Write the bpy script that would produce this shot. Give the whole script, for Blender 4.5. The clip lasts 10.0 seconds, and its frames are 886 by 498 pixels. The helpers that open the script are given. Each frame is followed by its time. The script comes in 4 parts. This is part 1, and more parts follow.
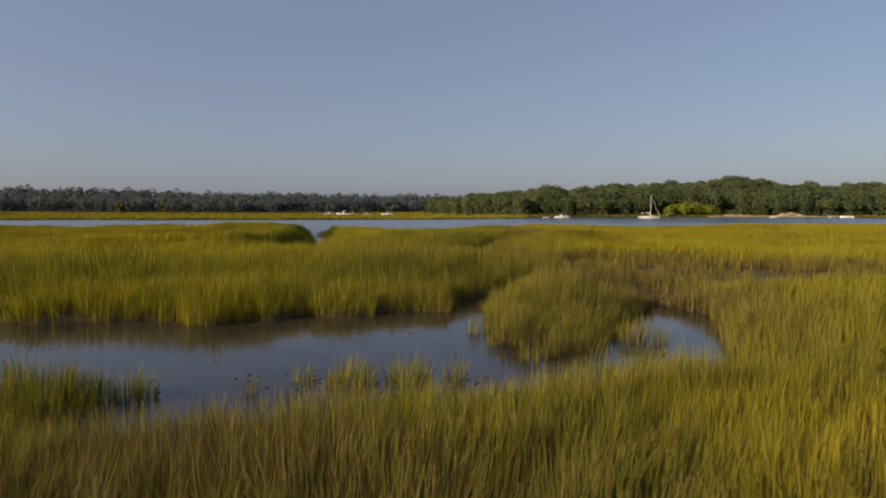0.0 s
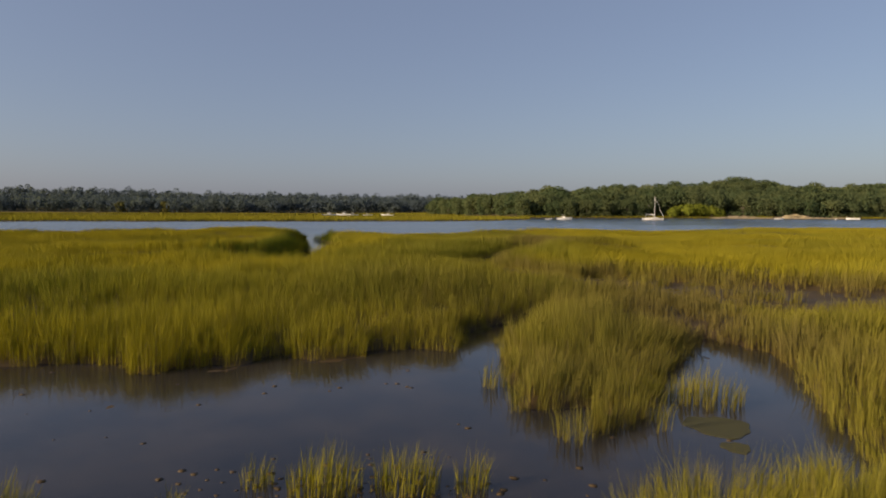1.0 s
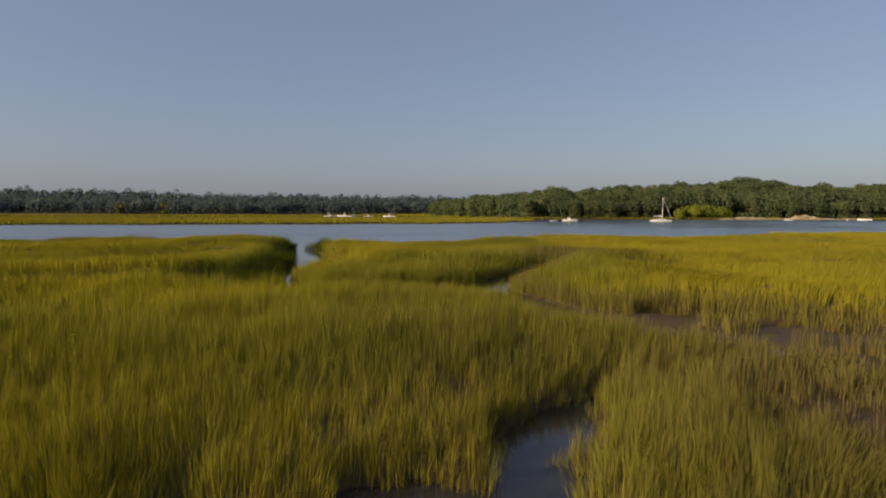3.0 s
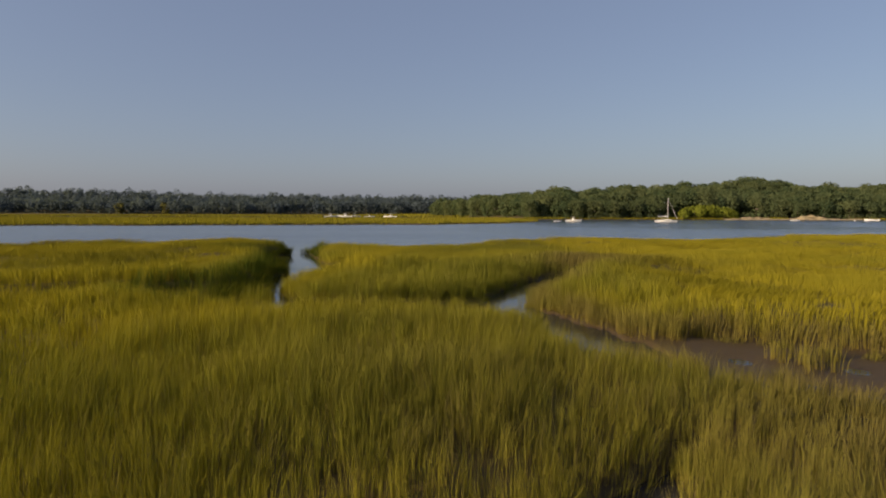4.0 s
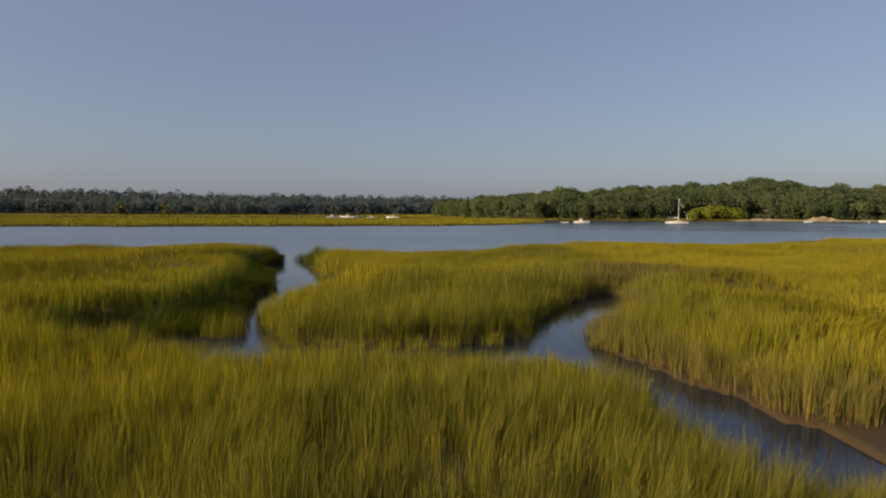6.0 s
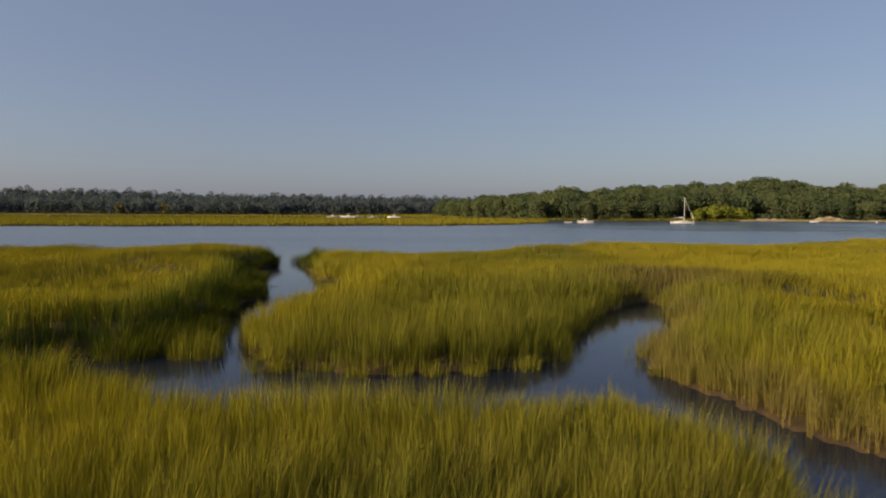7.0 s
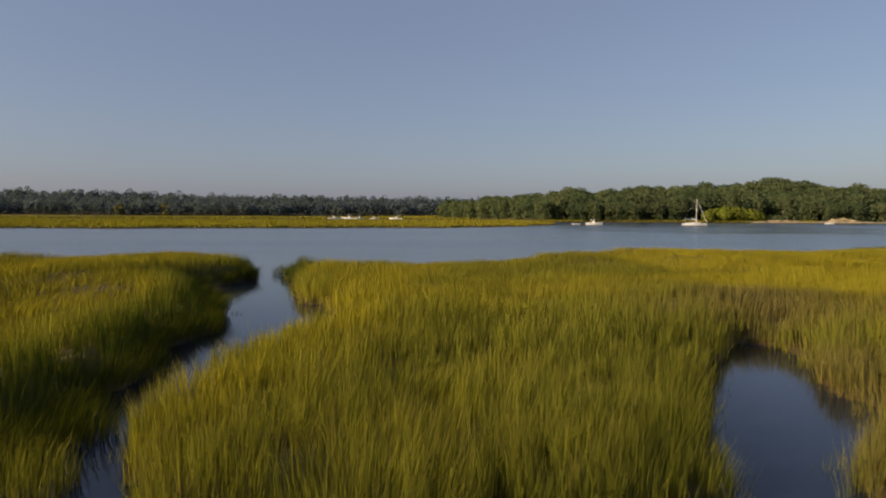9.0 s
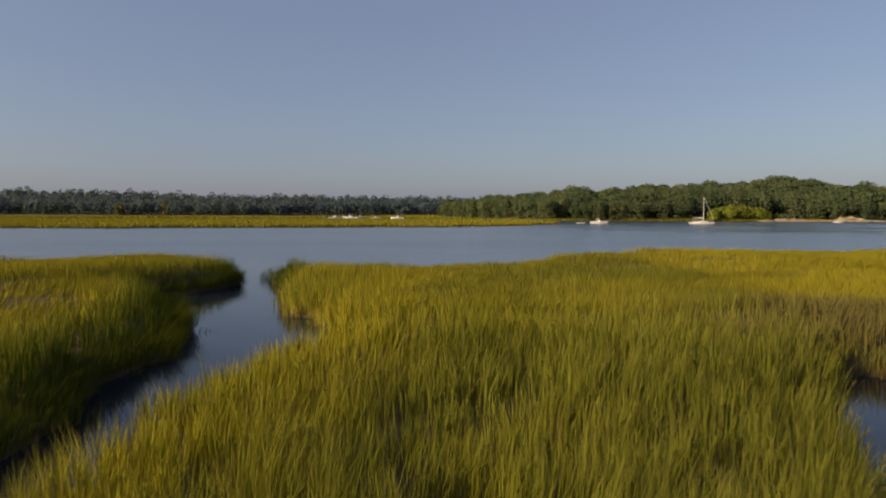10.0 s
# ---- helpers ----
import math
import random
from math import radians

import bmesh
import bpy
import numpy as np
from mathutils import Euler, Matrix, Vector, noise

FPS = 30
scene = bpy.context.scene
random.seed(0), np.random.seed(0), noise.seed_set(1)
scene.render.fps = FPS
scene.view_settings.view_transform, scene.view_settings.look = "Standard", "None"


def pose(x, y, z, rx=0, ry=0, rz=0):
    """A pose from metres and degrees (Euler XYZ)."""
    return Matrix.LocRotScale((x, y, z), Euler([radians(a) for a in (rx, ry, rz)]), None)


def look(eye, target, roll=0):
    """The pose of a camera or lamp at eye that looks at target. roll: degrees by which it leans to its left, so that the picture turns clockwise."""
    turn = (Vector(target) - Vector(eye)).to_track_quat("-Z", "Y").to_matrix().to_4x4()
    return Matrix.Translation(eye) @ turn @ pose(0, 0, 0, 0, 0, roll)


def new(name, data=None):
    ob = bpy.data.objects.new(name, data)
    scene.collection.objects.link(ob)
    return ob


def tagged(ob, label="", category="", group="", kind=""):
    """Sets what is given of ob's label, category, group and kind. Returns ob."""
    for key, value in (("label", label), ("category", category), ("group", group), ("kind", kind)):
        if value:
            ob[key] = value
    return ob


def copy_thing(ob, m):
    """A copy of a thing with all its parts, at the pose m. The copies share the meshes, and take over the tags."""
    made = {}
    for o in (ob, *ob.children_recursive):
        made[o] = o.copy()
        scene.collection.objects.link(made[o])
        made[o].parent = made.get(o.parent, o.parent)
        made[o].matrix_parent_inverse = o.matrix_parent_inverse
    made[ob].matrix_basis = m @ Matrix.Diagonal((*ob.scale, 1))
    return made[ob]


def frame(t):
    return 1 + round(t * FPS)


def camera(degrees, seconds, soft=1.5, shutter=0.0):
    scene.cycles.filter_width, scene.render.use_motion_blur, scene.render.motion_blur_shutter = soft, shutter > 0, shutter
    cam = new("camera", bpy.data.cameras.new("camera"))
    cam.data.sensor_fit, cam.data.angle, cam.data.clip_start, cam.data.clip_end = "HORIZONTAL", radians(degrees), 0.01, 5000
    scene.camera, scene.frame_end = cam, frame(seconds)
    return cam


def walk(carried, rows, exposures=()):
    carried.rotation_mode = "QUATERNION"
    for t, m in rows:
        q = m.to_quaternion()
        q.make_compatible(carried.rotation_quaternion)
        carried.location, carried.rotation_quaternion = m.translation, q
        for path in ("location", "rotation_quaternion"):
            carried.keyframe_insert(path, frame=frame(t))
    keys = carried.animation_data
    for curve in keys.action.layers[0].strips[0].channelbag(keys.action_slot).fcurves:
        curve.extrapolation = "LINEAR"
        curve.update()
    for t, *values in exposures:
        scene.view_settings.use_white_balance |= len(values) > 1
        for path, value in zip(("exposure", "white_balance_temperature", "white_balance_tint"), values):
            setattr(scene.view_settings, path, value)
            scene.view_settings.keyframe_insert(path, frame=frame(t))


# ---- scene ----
cam = camera(70.0, 10.0, soft=2.0, shutter=0.2)
PATH = [
    (0, (1.224, 7.840, 3.000), (2.274, 27.780, 1.820), 0.1),
    (0.5, (1.224, 9.714, 3.188), (2.264, 29.644, 1.998), 0.1),
    (1, (1.264, 11.572, 3.445), (2.284, 31.512, 2.275), 0.2),
    (1.5, (1.310, 13.326, 3.660), (2.310, 33.266, 2.500), 0.2),
    (2, (1.326, 15.188, 3.874), (2.306, 35.128, 2.714), 0.1),
    (2.5, (1.307, 17.033, 3.926), (2.287, 36.973, 2.776), 0.1),
    (4, (1.132, 22.921, 4.243), (2.062, 42.861, 3.083), 0.1),
    (4.5, (1.061, 24.821, 4.312), (1.981, 44.761, 3.162), 0.2),
    (5, (0.880, 26.822, 4.388), (1.790, 46.772, 3.248), 0.3),
    (5.5, (0.683, 28.766, 4.381), (1.563, 48.706, 3.241), 0.2),
    (7, (0.049, 34.852, 4.188), (0.899, 54.802, 3.048), 0.2),
    (7.5, (-0.125, 36.905, 4.141), (0.705, 56.855, 3.001), 0.3),
    (8, (-0.208, 39.112, 4.192), (0.602, 59.062, 3.072), 0.2),
    (8.5, (-0.205, 41.328, 4.230), (0.565, 61.278, 3.110), 0.1),
    (9, (-0.262, 43.633, 4.258), (0.518, 63.583, 3.158), 0.2),
    (9.5, (-0.443, 45.983, 4.212), (0.337, 65.943, 3.112), 0.2),
    (10, (-0.499, 48.413, 4.108), (0.241, 68.373, 2.988), 0.1),
]
walk(cam, [(t, look(eye, target, roll)) for t, eye, target, roll in PATH], [(0, 0.40, 7620, 17), (10, 0.40, 7620, 17)])

# ---- sky and sun: low evening sun from the left, a little behind ----
SUN_EL, SUN_AZ = radians(20), radians(-111)  # azimuth from +y towards +x
world = bpy.data.worlds.new("sky")
scene.world = world
world.use_nodes = True
wn = world.node_tree.nodes
sky = wn.new("ShaderNodeTexSky")
sky.sky_type, sky.sun_disc = "NISHITA", False
sky.sun_elevation, sky.sun_rotation = SUN_EL, SUN_AZ
sky.air_density, sky.dust_density, sky.ozone_density = 1.0, 1.8, 3.3
haze = wn.new("ShaderNodeMix")  # thin even evening haze over the whole sky
haze.data_type = "RGBA"
haze.inputs[0].default_value = 0.46
haze.inputs[7].default_value = (1.66, 2.24, 3.72, 1)
world.node_tree.links.new(sky.outputs[0], haze.inputs[6])
world.node_tree.links.new(haze.outputs[2], wn["Background"].inputs["Color"])
wn["Background"].inputs["Strength"].default_value = 0.097
sun = new("sun", bpy.data.lights.new("sun", "SUN"))
sun.data.energy, sun.data.angle, sun.data.color = 5.0, radians(0.6), (1.0, 0.88, 0.68)
sun_from = Vector((math.sin(SUN_AZ) * math.cos(SUN_EL), math.cos(SUN_AZ) * math.cos(SUN_EL), math.sin(SUN_EL)))
sun.matrix_world = look(sun_from * 50, (0, 0, 0))


# ---- materials ----
class Mat:
    """A node material with short calls."""

    def __init__(self, name):
        self.m = bpy.data.materials.new(name)
        self.m.use_nodes = True
        self.t = self.m.node_tree
        self.bsdf = self.t.nodes["Principled BSDF"]
        self.out = self.t.nodes["Material Output"]

    def node(self, kind, **inputs):
        n = self.t.nodes.new("ShaderNode" + kind)
        for key, value in inputs.items():
            self.link(value, n.inputs[key])
        return n

    def link(self, value, socket):
        if isinstance(value, bpy.types.NodeSocket):
            self.t.links.new(value, socket)
        else:
            socket.default_value = value

    def place(self):
        return self.node("NewGeometry").outputs["Position"]

    def noise(self, scale, detail=4.0, rough=0.55, vector=None):
        n = self.node("TexNoise", Scale=scale, Detail=detail, Roughness=rough)
        self.t.links.new(vector or self.place(), n.inputs["Vector"])
        return n.outputs["Fac"]

    def ramp(self, fac, *stops):
        n = self.node("ValToRGB", Fac=fac)
        e = n.color_ramp.elements
        while len(e) < len(stops):
            e.new(0.5)
        for el, (pos, col) in zip(e, stops):
            el.position, el.color = pos, (*col, 1) if len(col) == 3 else col
        return n.outputs["Color"]

    def mix(self, fac, a, b, mode="MIX"):
        n = self.t.nodes.new("ShaderNodeMix")
        n.data_type, n.blend_type = "RGBA", mode
        for value, socket in ((fac, n.inputs[0]), (a, n.inputs[6]), (b, n.inputs[7])):
            if isinstance(value, tuple) and len(value) == 3:
                value = (*value, 1)
            self.link(value, socket)
        return n.outputs[2]

    def maths(self, op, a, b=0.0, clamp=False):
        n = self.t.nodes.new("ShaderNodeMath")
        n.operation, n.use_clamp = op, clamp
        self.link(a, n.inputs[0])
        self.link(b, n.inputs[1])
        return n.outputs[0]

    def bump(self, height, strength=0.5, distance=0.02):
        n = self.node("Bump", Height=height, Strength=strength, Distance=distance)
        self.t.links.new(n.outputs[0], self.bsdf.inputs["Normal"])

    def set(self, **inputs):
        for key, value in inputs.items():
            if isinstance(value, tuple) and len(value) == 3:
                value = (*value, 1)
            self.link(value, self.bsdf.inputs[key.replace("_", " ")])
        return self


def leafy(name, colour_of, through_share, own=0.6, up=0.30, stand=False):
    """Thin leaves that scatter on both sides; in a dense stand they share the light of the whole canopy."""
    a = Mat(name)
    col = colour_of(a)
    facing = a.t.nodes.new("ShaderNodeVectorMath")  # many leaves at all angles share each blade's light
    facing.operation = "MULTIPLY_ADD"
    a.link(a.node("NewGeometry").outputs["Normal"], facing.inputs[0])
    facing.inputs[1].default_value, facing.inputs[2].default_value = (own, own, own), (0.0, 0.0, up)
    if stand:
        lie = a.node("Attribute")
        lie.attribute_name = "lie"
        a.link(lie.outputs["Vector"], facing.inputs[2])
    even = a.t.nodes.new("ShaderNodeVectorMath")
    even.operation = "NORMALIZE"
    a.link(facing.outputs[0], even.inputs[0])
    diffuse = a.node("BsdfDiffuse", Color=col, Normal=even.outputs[0])
    warm = a.mix(1.0, col, (1.0, 0.95, 0.55), "MULTIPLY")
    back = a.node("BsdfTranslucent", Color=warm, Normal=even.outputs[0])
    both = a.node("MixShader", Fac=through_share)
    a.t.links.new(diffuse.outputs[0], both.inputs[1])
    a.t.links.new(back.outputs[0], both.inputs[2])
    a.t.links.new(both.outputs[0], a.out.inputs["Surface"])
    return a.m


def grass_colour(a):
    attr = a.node("Attribute")
    attr.attribute_name = "tint"
    sep = a.node("SeparateColor", Color=attr.outputs["Color"])
    gold, up, chance = sep.outputs[0], sep.outputs[1], sep.outputs[2]
    dead = attr.outputs["Alpha"]
    green = a.mix(chance, (0.066, 0.076, 0.008), (0.200, 0.210, 0.027))
    yellow = a.mix(chance, (0.21, 0.180, 0.010), (0.39, 0.336, 0.032))
    tan = a.mix(chance, (0.076, 0.062, 0.020), (0.208, 0.172, 0.058))
    col = a.mix(gold, green, yellow)
    col = a.mix(dead, col, tan)
    tips = a.maths("MULTIPLY", a.maths("MULTIPLY", a.maths("SUBTRACT", up, 0.62, True), 2.2), a.maths("MULTIPLY", chance, 0.75))
    col = a.mix(a.maths("MULTIPLY", tips, a.maths("SUBTRACT", 1.0, a.maths("MULTIPLY", gold, 0.6))), col, (0.36, 0.295, 0.072))
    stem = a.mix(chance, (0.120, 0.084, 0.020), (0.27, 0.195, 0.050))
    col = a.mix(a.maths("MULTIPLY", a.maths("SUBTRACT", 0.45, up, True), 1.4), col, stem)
    return a.mix(a.maths("MULTIPLY", chance, -1.0, True), col, (0.062, 0.095, 0.016))  # the lush green kind, below zero, dark enough to carry the west bank's shade


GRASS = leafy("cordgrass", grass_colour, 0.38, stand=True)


def tree_colour(dark, light):
    def colour_of(a):
        info = a.node("ObjectInfo").outputs["Random"]
        island = a.node("NewGeometry").outputs["Random Per Island"]
        base = a.mix(info, dark, light)
        return a.mix(a.maths("MULTIPLY", island, 0.6), base, (light[0] * 1.25, light[1] * 1.15, light[2]))
    return colour_of


LEAF = leafy("oak_leaves", tree_colour((0.066, 0.112, 0.060), (0.140, 0.170, 0.082)), 0.55, 0.45, 0.26)
# Green leaves with the blue-grey of distance haze mixed into their colour.
def hazed_colour(a):
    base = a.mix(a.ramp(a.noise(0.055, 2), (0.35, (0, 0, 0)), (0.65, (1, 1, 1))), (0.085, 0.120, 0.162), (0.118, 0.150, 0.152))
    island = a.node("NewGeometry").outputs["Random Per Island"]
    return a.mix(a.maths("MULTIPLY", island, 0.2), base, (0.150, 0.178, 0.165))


HAZED_LEAF = leafy("hazed_leaves", hazed_colour, 0.55, 0.45, 0.26)
BUSH_LEAF = leafy("shrub_leaves", tree_colour((0.16, 0.195, 0.030), (0.20, 0.23, 0.042)), 0.45)
GOLD_LEAF = leafy("turning_leaves", tree_colour((0.11, 0.115, 0.04), (0.14, 0.135, 0.045)), 0.3)


def bark():
    a = Mat("bark")
    n = a.noise(6.0, 6)
    a.bump(n, 0.6, 0.03)
    return a.set(Base_Color=a.ramp(n, (0.3, (0.10, 0.075, 0.055)), (0.7, (0.24, 0.20, 0.16))), Roughness=0.9).m


def mud():
    """Wet tidal mud low down, matted straw and peat where the marsh stands higher."""
    a = Mat("tidal_mud")
    fine, broad = a.noise(9.0, 8), a.noise(0.5, 3)
    wet = a.mix(fine, (0.034, 0.022, 0.009), (0.078, 0.051, 0.021))
    wet = a.mix(a.maths("MULTIPLY", broad, 0.6), wet, (0.072, 0.048, 0.021))
    straw = a.mix(fine, (0.050, 0.041, 0.014), (0.125, 0.096, 0.036))
    z = a.node("SeparateXYZ", Vector=a.place()).outputs[2]
    high = a.maths("MULTIPLY", a.maths("SUBTRACT", z, 0.22, True), 8.0, True)
    a.bump(fine, 0.7, 0.03)
    rough = a.maths("ADD", a.maths("MULTIPLY", high, 0.45), a.maths("ADD", a.maths("MULTIPLY", broad, 0.35), 0.42))
    return a.set(Base_Color=a.mix(high, wet, straw), Roughness=rough, Specular_IOR_Level=0.2).m


def water():
    """Still in the creeks, rippled by a light breeze on the open river."""
    a = Mat("creek_water")
    pos = a.place()
    stretch = a.node("Mapping", Vector=pos, Scale=(0.3, 1.0, 1.0))
    waves = a.node("TexNoise", Vector=stretch.outputs[0], Scale=13.0, Detail=2.0)
    broad = a.noise(0.035, 4, 0.55, a.node("Mapping", Vector=pos, Scale=(0.2, 1.0, 1.0)).outputs[0])
    y = a.node("SeparateXYZ", Vector=pos).outputs[1]
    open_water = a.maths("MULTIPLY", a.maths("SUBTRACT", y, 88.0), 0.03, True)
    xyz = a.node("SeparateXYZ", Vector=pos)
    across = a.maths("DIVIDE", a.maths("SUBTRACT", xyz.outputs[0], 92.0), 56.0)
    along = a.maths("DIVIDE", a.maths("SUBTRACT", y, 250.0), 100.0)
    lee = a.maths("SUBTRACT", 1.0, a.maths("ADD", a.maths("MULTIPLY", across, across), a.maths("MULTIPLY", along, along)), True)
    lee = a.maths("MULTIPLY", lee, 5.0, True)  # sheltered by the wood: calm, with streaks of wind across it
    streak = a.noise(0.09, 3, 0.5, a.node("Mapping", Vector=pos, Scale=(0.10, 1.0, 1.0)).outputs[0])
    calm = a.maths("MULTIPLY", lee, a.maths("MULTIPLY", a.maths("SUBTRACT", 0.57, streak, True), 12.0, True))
    fetch = a.maths("MULTIPLY", a.maths("SUBTRACT", xyz.outputs[0], 20.0), 0.012, True)
    breeze = a.maths("ADD", a.maths("ADD", 1.2, a.maths("MULTIPLY", fetch, 2.0)), a.maths("MULTIPLY", a.maths("MULTIPLY", a.maths("SUBTRACT", broad, 0.40, True), 9.0, True), 1.3))
    breeze = a.maths("MULTIPLY", breeze, a.maths("SUBTRACT", 1.0, a.maths("MULTIPLY", calm, 0.97)))
    amount = a.maths("ADD", 0.035, a.maths("MULTIPLY", open_water, a.maths("MULTIPLY", breeze, 0.12)))

    def vmath(op, one, two):
        n = a.t.nodes.new("ShaderNodeVectorMath")
        n.operation = op
        a.link(one, n.inputs[0])
        if two is not None:
            a.link(two, n.inputs[1])
        return n.outputs[0]

    slope = vmath("SUBTRACT", waves.outputs["Color"], (0.5, 0.5, 0.5))
    flat = vmath("MULTIPLY", slope, (1.0, 1.0, 0.0))
    scale = a.t.nodes.new("ShaderNodeVectorMath")
    scale.operation = "SCALE"
    a.link(flat, scale.inputs[0])
    a.link(amount, scale.inputs["Scale"])
    front = a.node("CombineXYZ", X=0.0, Y=a.maths("MULTIPLY", open_water, a.maths("MULTIPLY", breeze, -0.013)), Z=1.0)  # normals leaned to -y so the open river mirrors higher, brighter sky
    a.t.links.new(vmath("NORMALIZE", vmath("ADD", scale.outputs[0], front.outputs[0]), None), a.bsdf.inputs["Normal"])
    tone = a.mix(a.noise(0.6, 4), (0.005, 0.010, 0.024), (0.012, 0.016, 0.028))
    # Reflections put into the river's colour: pale sky where windy, dark wood where calm.
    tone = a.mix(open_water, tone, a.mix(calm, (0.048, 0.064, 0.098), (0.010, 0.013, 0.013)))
    silt = a.maths("MULTIPLY", a.maths("SUBTRACT", 36.0, y), 0.25, True)  # the shallow pond is clouded with mud
    cloud = a.ramp(a.noise(0.55, 6, 0.62), (0.34, (0.014, 0.014, 0.017)), (0.66, (0.036, 0.030, 0.026)))
    tone = a.mix(silt, tone, cloud)
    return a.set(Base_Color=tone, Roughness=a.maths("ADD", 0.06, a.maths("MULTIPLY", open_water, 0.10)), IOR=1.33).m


def sand():
    a = Mat("beach_sand")
    n = a.noise(0.35, 6)
    a.bump(a.noise(3.0, 5), 0.5, 0.08)
    return a.set(Base_Color=a.ramp(n, (0.35, (0.13, 0.095, 0.045)), (0.62, (0.40, 0.31, 0.17))), Roughness=0.95).m


def plain(name, c, rough, metal=0.0, spread=0.12, scale=4.0):
    """A painted, moulded or metal surface with slight weathering."""
    a = Mat(name)
    n = a.noise(scale, 6)
    low = tuple(v * (1 - spread) for v in c)
    return a.set(Base_Color=a.mix(n, low, c), Roughness=a.maths("ADD", rough - 0.05, a.maths("MULTIPLY", n, 0.1)), Metallic=metal).m


BARK, MUD, WATER, SAND = bark(), mud(), water(), sand()
WHITE = plain("white_gelcoat", (0.80, 0.79, 0.76), 0.25)
DECK = plain("deck_paint", (0.66, 0.64, 0.58), 0.5)
GLASS = plain("dark_window", (0.02, 0.025, 0.03), 0.08)
ALU = plain("mast_aluminium", (0.72, 0.71, 0.68), 0.4, 0.4)
BLUE = plain("blue_canvas", (0.045, 0.07, 0.16), 0.8)
BLACK = plain("engine_black", (0.03, 0.03, 0.032), 0.35)
HYPALON = plain("pale_rubber", (0.62, 0.61, 0.58), 0.6)
ALGAE = plain("algae", (0.048, 0.046, 0.008), 0.9, 0.0, 0.5, 7.0)
SHINGLE = plain("house_wall", (0.30, 0.29, 0.28), 0.8)
ROOFING = plain("house_roof", (0.12, 0.11, 0.11), 0.9)


# ---- the lie of the land ----
def lattice(ix, iy, seed):
    h = (ix * 374761393 + iy * 668265263 + seed * 974634777) & 0x7FFFFFFF
    h = ((h ^ (h >> 13)) * 1274126177) & 0x7FFFFFFF
    return ((h ^ (h >> 16)) & 0xFFFF) / 65535.0


def value_noise(x, y, size, seed=1):
    """Smooth noise of 0 to 1 with features of that size in metres."""
    x, y = np.asarray(x, float) / size, np.asarray(y, float) / size
    ix, iy = np.floor(x).astype(np.int64), np.floor(y).astype(np.int64)
    fx, fy = x - ix, y - iy
    fx, fy = fx * fx * (3 - 2 * fx), fy * fy * (3 - 2 * fy)
    a, b = lattice(ix, iy, seed), lattice(ix + 1, iy, seed)
    c, d = lattice(ix, iy + 1, seed), lattice(ix + 1, iy + 1, seed)
    return (a + (b - a) * fx) * (1 - fy) + (c + (d - c) * fx) * fy


def strip(x, y, line):
    """Distance outside a winding strip whose points are (x, y, half width)."""
    best = np.full(np.shape(x), 1e9)
    for (ax, ay, ar), (bx, by, br) in zip(line, line[1:]):
        dx, dy = bx - ax, by - ay
        s = np.clip(((x - ax) * dx + (y - ay) * dy) / (dx * dx + dy * dy), 0, 1)
        best = np.minimum(best, np.hypot(x - ax - s * dx, y - ay - s * dy) - (ar + (br - ar) * s))
    return best


def ease(v):
    v = np.clip(v, 0, 1)
    return v * v * (3 - 2 * v)


LEFT_CREEK = [(-11.0, 91.5, 1.3), (-10.2, 87, 0.8), (-9.7, 83, 1.5), (-9.9, 79.4, 2.7), (-8.6, 75.4, 2.3), (-6.9, 71.5, 2.1), (-6.2, 67, 1.9),
              (-6.3, 62, 1.35), (-6.5, 57, 0.75), (-6.5, 53.5, 1.6), (-5.6, 50.5, 1.8)]
RIGHT_BAY = [(-5.6, 72.5, 1.1), (-4.4, 69.5, 1.3), (-4.4, 66.5, 1.0)]
LEFT_COVE = [(-11.4, 79.2, 1.9), (-13.4, 78.2, 0.7)]
CROSS_CREEK = [(-9.6, 52.2, 1.3), (-6.4, 50.4, 1.6), (-3.2, 49.15, 2.2), (0.0, 49.15, 2.1), (2.5, 49.3, 2.0), (4.8, 50.1, 1.7)]
RIGHT_CREEK = [(10.6, 63.2, 0.8), (9.2, 60.5, 1.5), (8.0, 57.3, 1.6), (6.0, 54.3, 1.2), (5.0, 51.8, 1.3), (5.6, 48.6, 1.4),
               (6.3, 46, 1.4), (6.8, 43.6, 1.5), (7.4, 41.0, 2.0)]
MUD_CREEK = [(7.8, 41.0, 2.1), (10.4, 40.1, 3.1), (13.2, 37.9, 3.3), (16.5, 36.0, 2.7), (22, 35.5, 1.8), (34, 38, 1.0)]
POND = [(-17.7, 23.6, 3.52), (-10.0, 23.6, 3.74), (-7.4, 24.1, 3.52), (-4.5, 21.7, 3.08), (-2.1, 23.6, 4.07), (0.5, 24.2, 4.29), (1.9, 25.9, 3.3)]
POND_FOOT = [(-15.5, 19.9, 2.7), (-4.5, 18.7, 2.3), (-1.2, 18.7, 2.25), (1.4, 19.3, 1.5), (4.3, 20.2, 1.5), (6.8, 21.1, 1.9), (7.8, 23.8, 1.65), (9.0, 26.1, 1.43), (9.9, 28.3, 1.21)]
INLET = [(3.2, 29.1, 0.99), (4.5, 31.8, 0.77), (5.8, 33.7, 0.44)]
SIDE_GUT = [(-19, 51.5, 1.2), (-15.6, 52.2, 0.9), (-13, 54, 0.4)]
GRASS_HEAD = [(4.2, 24.2, 0.83), (4.6, 26.0, 1.1), (5.6, 28.7, 1.76)]
LEFT_TUMP = [(-8.4, 18.3, 0.9), (-6.3, 18.6, 0.75), (-5.0, 18.75, 0.6)]

